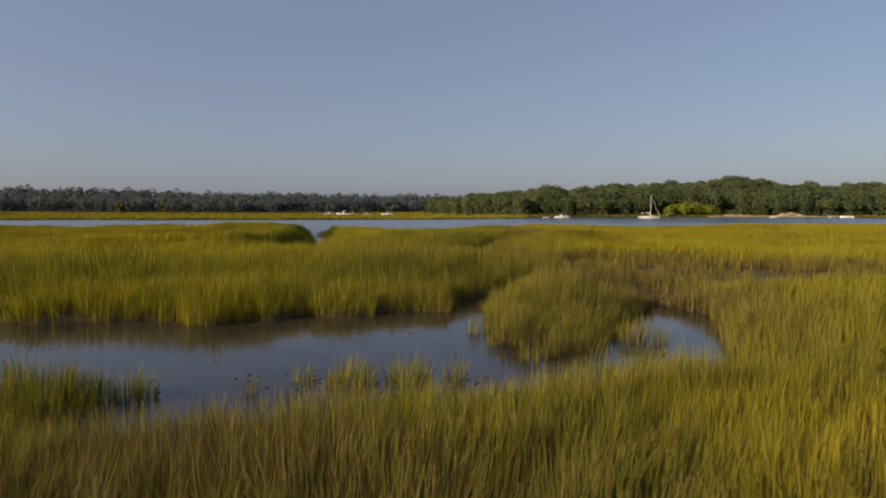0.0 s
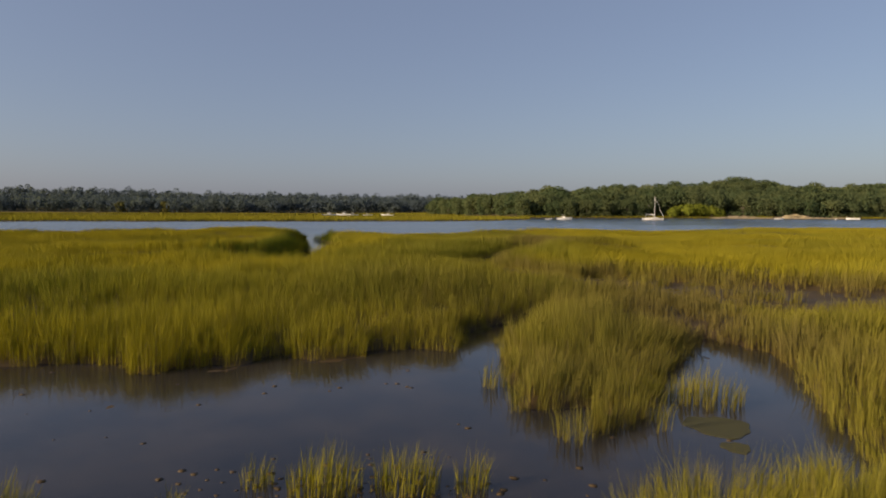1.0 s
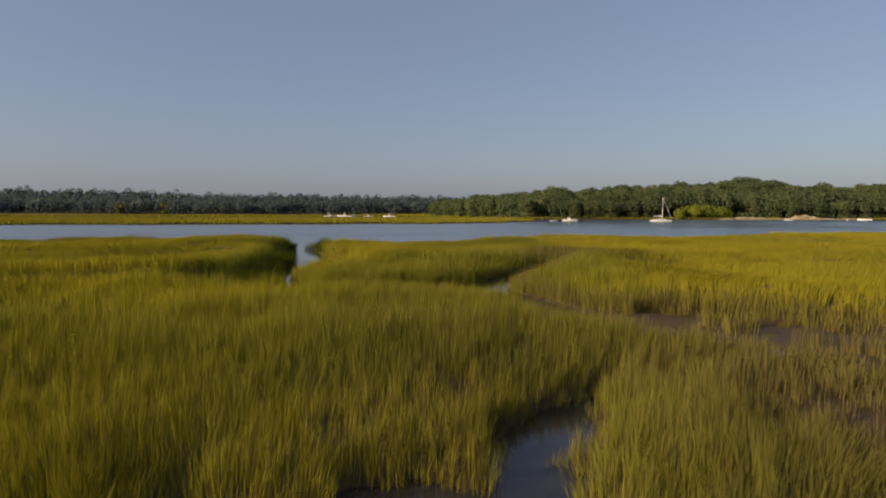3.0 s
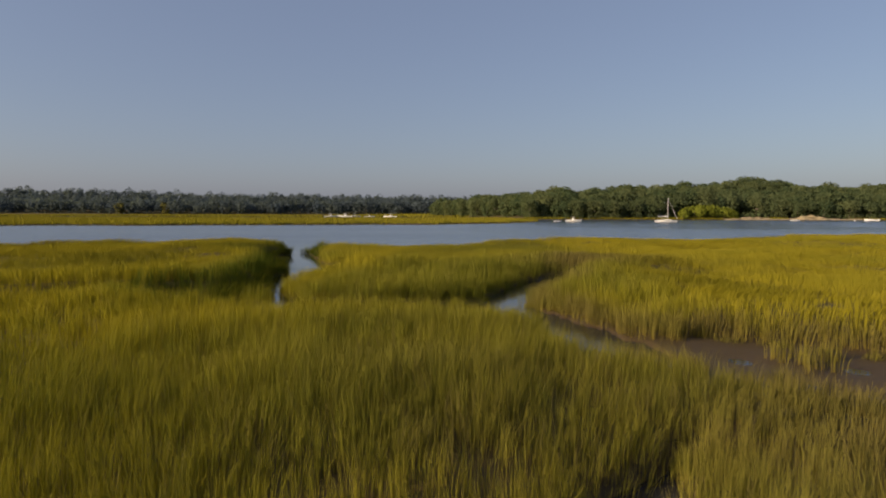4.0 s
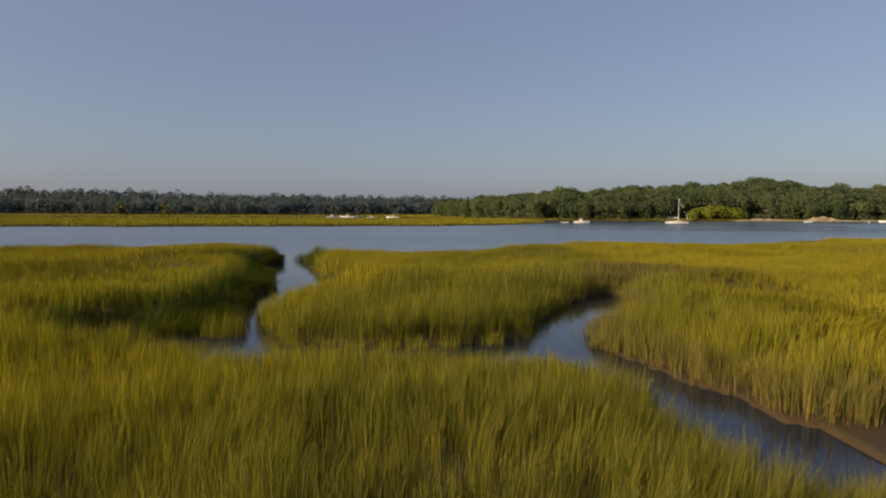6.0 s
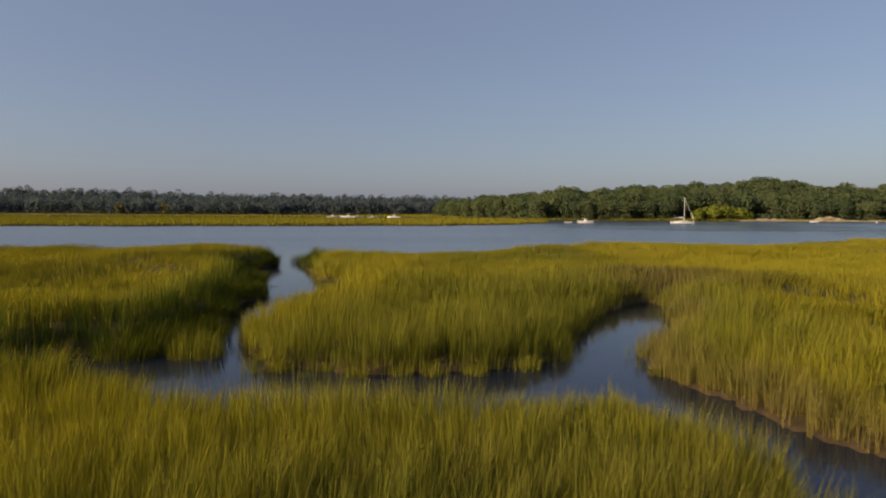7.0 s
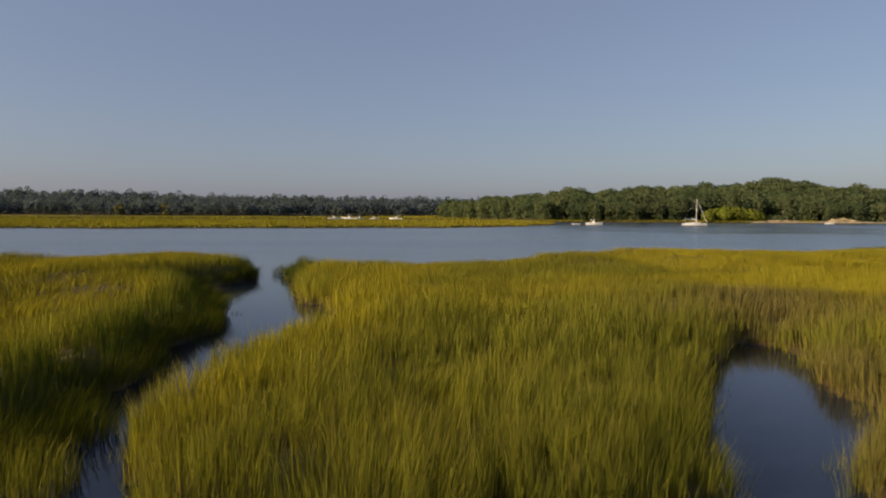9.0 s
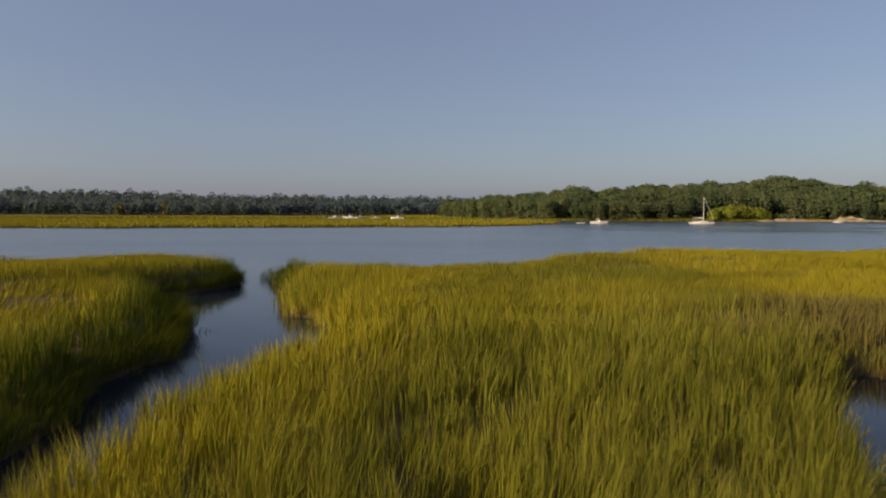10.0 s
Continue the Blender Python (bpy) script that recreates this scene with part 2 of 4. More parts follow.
SHORE_X = (-3000, -120, -28, -16, -10, -6, 0, 4, 11, 21, 41, 60, 90, 160, 3000)
SHORE_Y = (40, 85, 90.5, 90, 88.5, 90.3, 90.8, 93.3, 98.7, 104, 110, 118, 130, 150, 220)
FAR_X = (-3000, -260, -111, -83, -40, 9, 36, 54, 62, 66)
FAR_Y = (100, 195, 220, 222, 232, 243, 264, 300, 330, 420)
RIGHT_X = (-3000, 20, 66, 70, 115, 228, 300, 420, 3000)
RIGHT_Y = (4000, 700, 440, 398, 392, 386, 380, 360, 300)
HILL_X = (0, 40, 80, 140, 200, 250, 272, 300, 360, 500)
HILL_H = (1, 2, 4, 7.5, 10.5, 13.5, 9, 9, 11, 13)


def creeks(x, y):
    """Distance outside all creeks and ponds of the near marsh, negative on the water."""
    wob = (value_noise(x, y, 1.1, 3) - 0.5) * 1.1 + (value_noise(x, y, 0.4, 4) - 0.5) * 0.5
    d = np.minimum.reduce([strip(x, y, c) for c in (LEFT_CREEK, LEFT_COVE, RIGHT_BAY, CROSS_CREEK, RIGHT_CREEK, MUD_CREEK, POND, POND_FOOT, INLET, SIDE_GUT)])
    tumps = np.minimum(strip(x, y, GRASS_HEAD), strip(x, y, LEFT_TUMP))
    return np.maximum(d, -tumps) + wob * 0.8


def shore(x, y):
    """Distance inland of the near river shore, negative on the river."""
    return np.interp(x, SHORE_X, SHORE_Y) - y + (value_noise(x, y, 5, 7) - 0.5) * 3.0


def far_marsh(x, y):
    """Distance inland of the marsh beyond the river."""
    front = y - np.interp(x, FAR_X, FAR_Y) + (value_noise(x, y, 14, 8) - 0.5) * 8
    gut = np.maximum(470 - y, y - 560)
    return np.where(x < 66, np.minimum(front, np.maximum(gut, y - 560)), -50) * 1.0


def right_land(x, y):
    return y - np.interp(x, RIGHT_X, RIGHT_Y) + (value_noise(x, y, 20, 9) - 0.5) * 8


POND_LEVEL = -0.33


def ledge(x, y):
    """Where a bare mud ledge lies between the water and the grass, 0 to 1."""
    return ease((x - 5.8) / 1.0) * ease((54 - y) / 2) * ease((y - 33) / 2)


def high_marsh(x, y, c):
    """Where the ground stands higher under short, matted salt hay, 0 to 1."""
    m = ease((x - 9.5 - 0.1 * (y - 40)) / 4) * ease((y - 40) / 5)
    m = np.maximum(m, ease((y - 68) / 6) * ease((x + 3) / 3))
    m = np.maximum(m, ease((-x - 10.5) / 3) * ease((y - 56) / 6))
    return m * ease((c - 1.2) / 1.8)


def land(x, y):
    """Height of the ground; the water lies at 0."""
    x, y = np.asarray(x, float), np.asarray(y, float)
    c = creeks(x, y)
    west = ease((-x - 7.2) / 1.2) * ease((y - 50) / 4)
    levee = ease(c / (2.6 - 1.1 * west)) * (0.26 + 0.40 * west) - 0.16 * ease((c - 4) / 4)
    top = 0.10 + levee + (value_noise(x, y, 3, 5) - 0.5) * 0.16 + (value_noise(x * 0.6, y, 11, 18) - 0.5) * 0.42 * ease((y - 42) / 8) * ease((c - 1) / 4) + (value_noise(x, y, 6, 16) - 0.5) * (0.12 + 0.28 * ease((y - 30) / 8)) * ease(c / 3)
    top = top + 0.26 * high_marsh(x, y, c)
    mud_line = strip(x, y, MUD_CREEK)
    bed = np.where((mud_line < 0.6) & (x > 8.5), 0.03 + (value_noise(x, y, 1.3, 6) - 0.4) * 0.12, -0.35)
    pond = np.minimum(strip(x, y, POND), strip(x, y, POND_FOOT))
    shallow = -0.085 + (value_noise(x, y, 0.5, 12) - 0.5) * 0.14 + (value_noise(x, y, 3.5, 13) - 0.5) * 0.10
    bed = np.where((pond < 0.3) & (y < 32), shallow, bed)
    shelf = ledge(x, y)
    near = bed + (top - bed) * ease((c - 0.22 * shelf + 0.14) / 0.26)
    near = np.maximum(near, -0.4 + shelf * (0.45 + 0.06 * (value_noise(x, y, 0.7, 17) - 0.5)) * ease((c + 0.42) / 0.3))
    near = near + POND_LEVEL * ease((35.0 - y) / 3.5)
    s = shore(x, y)
    near = -1.6 + (near + 1.6) * ease((s + 0.6) / 0.9)
    f = far_marsh(x, y)
    wood = 23 * ease((y - 820) / 330) * (0.62 + 0.62 * ease((-x - 120) / 450)) * (0.86 + 0.28 * value_noise(x, y, 160, 15))
    far = -1.6 + 2.0 * ease((f + 1) / 2) + wood
    r = right_land(x, y)
    hill = np.interp(x, HILL_X, HILL_H) * ease((r - 8) / 75)
    right = -1.6 + 2.0 * ease((r + 1) / 4) + hill
    return np.where(s > -3, near, np.maximum(far, right))


def link_mesh(name, me, material, parent=None, label=""):
    ob = new(name, me)
    me.materials.append(material)
    if parent is not None:
        ob.parent = parent
    if label:
        ob["label"] = label
    return ob


def part(name, bm, material, parent=None, label="", smooth=False):
    me = bpy.data.meshes.new(name)
    bm.to_mesh(me)
    bm.free()
    if smooth:
        me.shade_smooth()
    return link_mesh(name, me, material, parent, label)


def arrays_mesh(name, co, tris):
    """A mesh of triangles from arrays."""
    me = bpy.data.meshes.new(name)
    me.vertices.add(len(co))
    me.vertices.foreach_set("co", np.ascontiguousarray(co, np.float32).ravel())
    me.loops.add(tris.size)
    me.loops.foreach_set("vertex_index", np.ascontiguousarray(tris, np.int32).ravel())
    me.polygons.add(len(tris))
    me.polygons.foreach_set("loop_start", np.arange(0, tris.size, 3, dtype=np.int32))
    me.update(calc_edges=True)
    return me


def spread_axis(lo, hi, step, far):
    """Even steps from lo to hi, then ever wider ones out to far."""
    mid = np.arange(lo, hi + step / 2, step)
    out, w, v = [], step, 0.0
    while v < far:
        w *= 1.13
        v += w
        out.append(v)
    out = np.array(out)
    return np.concatenate([(lo - out)[::-1], mid, hi + out])


def grid_mesh(name, xs, ys, height):
    gx, gy = np.meshgrid(xs, ys)
    co = np.stack([gx, gy, height(gx, gy)], -1).reshape(-1, 3)
    nx, ny = len(xs), len(ys)
    i = (np.arange(ny - 1)[:, None] * nx + np.arange(nx - 1)[None, :]).ravel()
    tris = np.concatenate([np.stack([i, i + 1, i + nx + 1], -1), np.stack([i, i + nx + 1, i + nx], -1)])
    me = arrays_mesh(name, co, tris)
    me.shade_smooth()
    return me


ground = link_mesh("ground", grid_mesh("ground", spread_axis(-14, 17, 0.27, 2600), spread_axis(12, 92, 0.27, 2600), land), MUD)
tagged(ground, "brown tidal mud and peat under the marsh grass", "ground", kind="structure")



def water_sheet(name, y0, y1, z, label):
    bm = bmesh.new()
    vs = [bm.verts.new(p) for p in ((-2600, y0, z), (2600, y0, z), (2600, y1, z), (-2600, y1, z))]
    bm.faces.new(vs)
    tagged(part(name, bm, WATER), label, "water", kind="structure")


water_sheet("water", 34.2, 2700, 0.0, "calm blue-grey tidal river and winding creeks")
water_sheet("water_pond", -2600, 34.2, POND_LEVEL, "still shallow pond water over dark mud")

# sandy beach with a low eroded bluff below the wood
gx = np.linspace(184, 268, 110)
gy = np.linspace(0, 1, 16)


def beach_mesh():
    u, v = np.meshgrid(gx, gy)
    width = 1.5 + 6 * np.exp(-((u - 238) / 7) ** 2) + 3 * np.exp(-((u - 204) / 11) ** 2)
    y0 = np.interp(u, RIGHT_X, RIGHT_Y) - 4
    y = y0 + v * (width + 6) + (value_noise(u, v * 9, 3, 21) - 0.5) * 1.5
    bluff = (2.3 * np.exp(-((u - 238) / 6) ** 2) + 0.9 * np.exp(-((u - 204) / 9) ** 2)) * (0.55 + 0.9 * value_noise(u, v, 2.2, 23))
    z = -0.1 + 0.9 * v + bluff * ease((v - 0.3) / 0.6) + (value_noise(u, y, 2.5, 22) - 0.5) * 0.5 * v
    co = np.stack([u, y, z], -1).reshape(-1, 3)
    nx, ny = len(gx), len(gy)
    i = (np.arange(ny - 1)[:, None] * nx + np.arange(nx - 1)[None, :]).ravel()
    tris = np.concatenate([np.stack([i, i + 1, i + nx + 1], -1), np.stack([i, i + nx + 1, i + nx], -1)])
    me = arrays_mesh("beach", co, tris)
    me.shade_smooth()
    return me


tagged(link_mesh("beach", beach_mesh(), SAND), "pale sandy beach with a low eroded bluff", "beach", kind="structure")


# ---- marsh grass ----
rng = np.random.default_rng(5)


def gold_share(x, y):
    """How far the grass has turned golden, 0 to 1."""
    g = 0.17 + (value_noise(x, y, 7, 31) - 0.5) * 0.6 + (value_noise(x, y, 2.2, 32) - 0.5) * 0.4
    g += (0.42 + 0.5 * (value_noise(x * 0.5, y, 6, 39) - 0.5)) * ease((x - 8.2 - 0.1 * (y - 40)) / 5) * ease((y - 30) / 14) - 0.22 * ease((y - 47) / 3) * ease((66 - y) / 6) * ease((9 - x) / 3) * ease((x + 5) / 2)
    g += 0.85 * ease((x - 3.0) / 3.2) * ease((19.5 - y) / 4)
    g += 0.30 * ease((y - 66) / 12) + (value_noise(x, y, 15, 38) - 0.5) * 0.5 * ease((y - 55) / 15)
    g += 0.60 * np.exp(-((x + 4.0 - 0.1 * (y - 55)) / 1.8) ** 2) * ease((y - 53) / 7)
    g += 0.45 * ease((-x - 8.5) / 4) * ease((y - 40) / 10)
    g += 0.30 * np.exp(-((y - 45.5) / 3.0) ** 2) + 0.14 * ease((y - 24) / 4) * ease((47 - y) / 3)
    # less gold on the west bank: lush green, and darker for its shade
    g -= 0.6 * ease((2.6 - np.minimum(strip(x, y, LEFT_CREEK), strip(x, y, CROSS_CREEK))) / 1.5) * ease((-x - 7.0) / 1.0) * ease((y - 48) / 4)
    return np.clip(g, 0, 1)


EAST_Y, EAST_X = (40, 44, 48.6, 51.8, 54.3, 57.3, 60.5, 64), (7.5, 7.4, 6.2, 5.6, 6.6, 8.6, 9.8, 11)  # middle of the right creek


def dead_share(x, y):
    """How much of the grass is tan and seeding, 0 to 1."""
    m = strip(x, y, MUD_CREEK)
    d = 0.75 * ease((1.9 - m) / 1.2) * ease((x - 5) / 3)
    d = np.maximum(d, 0.68 * ease((1.7 - strip(x, y, RIGHT_CREEK)) / 1.3) * ease((x - np.interp(y, EAST_Y, EAST_X)) / 0.8) * ease((y - 40) / 4) * ease((62 - y) / 3))
    d += 0.95 * np.exp(-((x - 13.5) / 4.6) ** 2 - ((y - 67) / 4.2) ** 2)
    d += 0.8 * np.exp(-((x - 10) / 3.5) ** 2 - ((y - 31) / 5.0) ** 2)
    d += 0.46 * np.exp(-((x - 4.0) / 3.0) ** 2 - ((y - 22.5) / 6.0) ** 2)
    d += 0.95 * np.exp(-((x + 1.8) / 5.5) ** 2 - ((y - 13.4) / 3.2) ** 2)
    d += 0.32 * np.exp(-((x - 3.5) / 6.0) ** 2 - ((y - 34) / 8.0) ** 2)
    d += 0.5 * np.exp(-((x - 9.5) / 3.0) ** 2 - ((y - 24) / 6.0) ** 2)
    return np.clip(d * (0.6 + 0.7 * value_noise(x, y, 1.6, 33)) + 0.08 * value_noise(x, y, 0.7, 34), 0, 1)


def stand_height(x, y):
    """Height of the grass: tall along the creeks, shorter where it has turned gold."""
    c = np.clip(creeks(x, y), 0, 6)
    h = 0.93 - 0.16 * gold_share(x, y) * ease(c / 3) + (value_noise(x, y, 2.0, 35) - 0.5) * 0.30 + (value_noise(x, y, 0.7, 36) - 0.5) * 0.26
    h -= 0.30 * high_marsh(x, y, c)
    h -= 0.14 * ease((19.5 - y) / 2) + 0.42 * ease((x - 6.5) / 2.5) * ease((19 - x) / 3) * np.exp(-((y - 32.0) / 3.0) ** 2)
    h += (value_noise(x, y, 4.5, 37) - 0.5) * 0.22
    h -= 0.24 * np.exp(-((x - 5) / 4) ** 2 - ((y - 25.5) / 5) ** 2)
    h -= 0.06 * ease((2.5 - strip(x, y, CROSS_CREEK)) / 2) * ease((48 - y) / 1)
    h -= 0.14 * ease((2.2 - strip(x, y, MUD_CREEK)) / 2) * ease((41.5 - y + 0.35 * (x - 8)) / 2) * ease((x - 4) / 2)
    low = ease((-x - 6.8) / 0.8) * ease((y - 54) / 4)
    return h * (0.84 - 0.30 * low + (0.16 + 0.30 * low) * ease(c / (0.8 + 0.7 * low)))


def to_water(x, y):
    """Unit direction towards the nearest creek, and how strongly grass hangs over it."""
    e = 0.25
    gx, gy = creeks(x + e, y) - creeks(x - e, y), creeks(x, y + e) - creeks(x, y - e)
    k = np.hypot(gx, gy) + 1e-6
    return -gx / k, -gy / k, ease((1.1 - creeks(x, y)) / 1.1)


def blade_mesh(name, x, y, z, h, w, gold, dead, joints, lean=None, chance=None, lie=None):
    """Tapering blades, each bent once on its way up if it has joints."""
    n = len(x)
    yaw = rng.uniform(0, np.pi, n)
    sx, sy = np.cos(yaw) * w / 2, np.sin(yaw) * w / 2
    bend = rng.normal(0, 0.06, (n, 2)) * h[:, None]
    bend[:, 0] += (0.05 + 0.24 * (value_noise(x, y, 0.9, 41) - 0.5)) * h
    bend[:, 1] += (-0.02 + 0.24 * (value_noise(x, y, 0.9, 42) - 0.5)) * h
    if lean is not None:
        bend += lean * h[:, None]
    base = np.stack([x, y, z], -1)
    side = np.stack([sx, sy, np.zeros(n)], -1)
    drop = np.minimum(0.35, 0.5 * (bend ** 2).sum(1) / h ** 2)
    tip = base + np.stack([bend[:, 0], bend[:, 1], h * (1 - drop)], -1)
    if chance is None:
        chance = rng.uniform(0, 1, n)
    if joints:
        mid = base + np.stack([bend[:, 0] * 0.28, bend[:, 1] * 0.28, h * 0.56], -1)
        co = np.stack([base - side, base + side, mid + side * 0.8, mid - side * 0.8, tip], 1).reshape(-1, 3)
        i = np.arange(n)[:, None] * 5
        tris = np.concatenate([i + [0, 1, 2], i + [0, 2, 3], i + [3, 2, 4]], 1).reshape(-1, 3)
        up, k = np.array([0, 0, 0.56, 0.56, 1.0]), 5
    else:
        co = np.stack([base - side, base + side, tip], 1).reshape(-1, 3)
        tris = (np.arange(n)[:, None] * 3 + [0, 1, 2]).reshape(-1, 3)
        up, k = np.array([0, 0, 1.0]), 3
    me = arrays_mesh(name, co, tris)
    tint = np.empty((n, k, 4), np.float32)
    tint[..., 0], tint[..., 1] = gold[:, None], up[None, :]
    tint[..., 2], tint[..., 3] = chance[:, None], dead[:, None]
    me.attributes.new("tint", "FLOAT_COLOR", "POINT").data.foreach_set("color", tint.ravel())
    if lie is None:
        lie = np.tile((0.0, 0.0, 0.3), (n, 1))
    me.attributes.new("lie", "FLOAT_VECTOR", "POINT").data.foreach_set("vector", np.repeat(lie, k, 0).astype(np.float32).ravel())
    return me


LIE_X, LIE_Y = np.arange(-60, 60.1, 0.6), np.arange(4, 118.1, 0.6)
lie_tops = land(*np.meshgrid(LIE_X, LIE_Y)) + stand_height(*np.meshgrid(LIE_X, LIE_Y))
lie_dy, lie_dx = np.gradient(lie_tops, 0.6)


def canopy_lie(x, y, share):
    """The slope of the grass tops as a normal, as long as the share it has in each blade's light."""
    i, j = np.clip(np.rint((x + 60) / 0.6).astype(int), 0, len(LIE_X) - 1), np.clip(np.rint((y - 4) / 0.6).astype(int), 0, len(LIE_Y) - 1)
    inside = (np.abs(x) < 59) & (y > 5) & (y < 116)
    v = np.stack([-lie_dx[j, i] * inside, -lie_dy[j, i] * inside, np.ones(len(x))], -1)
    return v / np.linalg.norm(v, axis=1)[:, None] * share[:, None]


def sown(x0, x1, y0, y1, density, keep):
    n = int((x1 - x0) * (y1 - y0) * density)
    x, y = rng.uniform(x0, x1, n), rng.uniform(y0, y1, n)
    k = rng.uniform(0, 1, n) < keep(x, y)
    return x[k], y[k]


def nearness(x, y):
    """How near the flight passes, in metres."""
    return np.maximum.reduce([np.full(np.shape(x), 7.0), (np.abs(x - 0.5) - 1) / 0.72, y - 46])


HOLLOWS = ((-2.0, 53.4, 0.7), (0.9, 54.6, 0.6), (-0.9, 59.2, 0.7), (-0.1, 55.7, 0.7), (-0.8, 57.1, 0.6), (-1.7, 58.2, 0.55), (0.4, 58.6, 0.5), (-3.4, 57.0, 0.5), (3.6, 56.8, 0.4), (-1.0, 41.0, 0.6), (2.6, 38.4, 0.4))


def thick(x, y):
    """Chance that grass stands here: bare on creeks, thinner at some worn spots."""
    c = creeks(x, y) - 0.20 * ledge(x, y)
    grown = np.maximum(ease((c + 0.17 + 0.16 * ease((36 - y) / 3)) / 0.12), 0.10 * (c > -0.4)) * (shore(x, y) > -0.1)
    islets = ease((value_noise(x, y, 1.3, 55) - 0.64) / 0.1) * (strip(x, y, MUD_CREEK) < 0.3) * ease((x - 11.0) / 1.0)
    grown = np.maximum(grown, 0.8 * islets)
    worn = ease((value_noise(x, y, 2.4, 51) * 0.6 + value_noise(x, y, 0.8, 52) * 0.4 - 0.24) / 0.16)
    worn = np.maximum(worn, ease((1.5 - c) / 0.7))
    worn = 0.35 + 0.65 * worn
    for hx, hy, hr in HOLLOWS:
        worn = worn * ease((np.hypot(x - hx, y - hy) - hr * 0.5) / (hr * 0.6))
    return grown * worn


def sow_zone(lo, hi, box, per_m2, per_tuft, width, joints, vary, label):
    """Grass in tufts of several blades that share their height, lean and tone."""
    def keep(x, y):
        d = nearness(x, y)
        return np.where((d >= lo) & (d < hi), thick(x, y) * (lo / np.maximum(d, lo)) ** 1.2, 0)
    cx, cy = sown(*box, per_m2 / per_tuft, keep)
    m = len(cx)
    wx, wy, over = to_water(cx, cy)
    hang = np.stack([wx, wy], -1) * ((0.10 + 0.22 * ease((-cx - 6.5) / 1.5)) * over)[:, None]
    lean = np.repeat(rng.normal(0, 0.085, (m, 2)) + hang, per_tuft, 0)
    hay = high_marsh(cx, cy, creeks(cx, cy))
    even = 1 - 0.65 * hay
    swirl = np.stack([value_noise(cx, cy, 3.5, 43), value_noise(cx, cy, 3.5, 44)], -1) - 0.42
    lean += np.repeat(swirl * (0.9 * hay)[:, None], per_tuft, 0)
    tall = np.repeat(stand_height(cx, cy) * np.clip(rng.normal(0.96, 0.15 * vary * even, m), 0.5, 1.35), per_tuft)
    tone = np.repeat(rng.uniform(0, 1, m), per_tuft)
    gold = np.repeat(np.clip(gold_share(cx, cy) + rng.normal(0, 0.14 * vary * even, m), 0, 1), per_tuft)
    dead = np.repeat(np.clip(dead_share(cx, cy) + (rng.uniform(0, 1, m) < 0.07) * 0.6 * vary * even, 0, 1), per_tuft)
    n = m * per_tuft
    size = 0.055 * (np.repeat(nearness(cx, cy), per_tuft) / 7) ** 0.7
    off = rng.normal(0, 1, (n, 2)) * size[:, None]
    x, y = np.repeat(cx, per_tuft) + off[:, 0], np.repeat(cy, per_tuft) + off[:, 1]
    h = tall * rng.normal(0.97, 0.09, n)
    w = width * (nearness(x, y) / lo) ** 0.7 * rng.uniform(0.7, 1.35, n)
    bank = np.minimum.reduce([strip(cx, cy, LEFT_CREEK), strip(cx, cy, LEFT_COVE), strip(cx, cy, CROSS_CREEK)])
    # lush green on the west bank, darkened to stand for its shaded slope
    lush = 0.9 * ease((2.1 - bank) / 1.4) * ease((-cx - 6.8) / 1.0) * ease((cy - 48) / 4)
    fringe = ease((2.6 - shore(cx, cy)) / 1.2) * ease((cx + 12) / 1) * ease((1.5 - cx) / 2)
    fringe = np.maximum(fringe, ease((3.0 - shore(cx, cy)) / 1.5) * np.exp(-((cx - 50) / 5.0) ** 2))
    lush = np.repeat(rng.uniform(0, 1, m) < np.maximum(lush, 0.8 * fringe), per_tuft)
    tone = 0.5 + (np.clip(tone * 0.32 + rng.uniform(0, 0.68, n), 0, 1) - 0.5) * vary * np.repeat(even, per_tuft)
    tone = np.where(lush, -rng.uniform(0.25, 1.0, n), tone + (0.22 if vary < 0.5 else 0.0) + 0.06 * np.repeat(hay, per_tuft))
    share = 0.30 + 0.25 * ease((nearness(cx, cy) - 12) / 22) + 0.55 * hay
    lie = np.repeat(canopy_lie(cx, cy, share), per_tuft, 0)
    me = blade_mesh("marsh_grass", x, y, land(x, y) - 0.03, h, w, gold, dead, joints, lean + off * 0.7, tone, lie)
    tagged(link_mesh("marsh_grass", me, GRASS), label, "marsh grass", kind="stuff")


sow_zone(7, 12, (-9, 10, 11, 60), 470, 8, 0.0085, True, 1.0, "tall green and golden cordgrass on the marsh")
sow_zone(12, 25, (-19, 20, 9, 73), 210, 8, 0.0145, True, 0.85, "green and golden cordgrass round the creeks")
sow_zone(25, 60, (-46, 47, 9, 110), 180, 2, 0.0225, False, 0.3, "golden cordgrass along the river shore")
sow_zone(60, 190, (-140, 140, 9, 150), 50, 2, 0.042, False, 0.25, "yellow-green cordgrass spreading along the shore")
sow_zone(7, 60, (-46, 47, -8, 9), 46, 3, 0.030, False, 0.6, "green and golden cordgrass behind the pond")


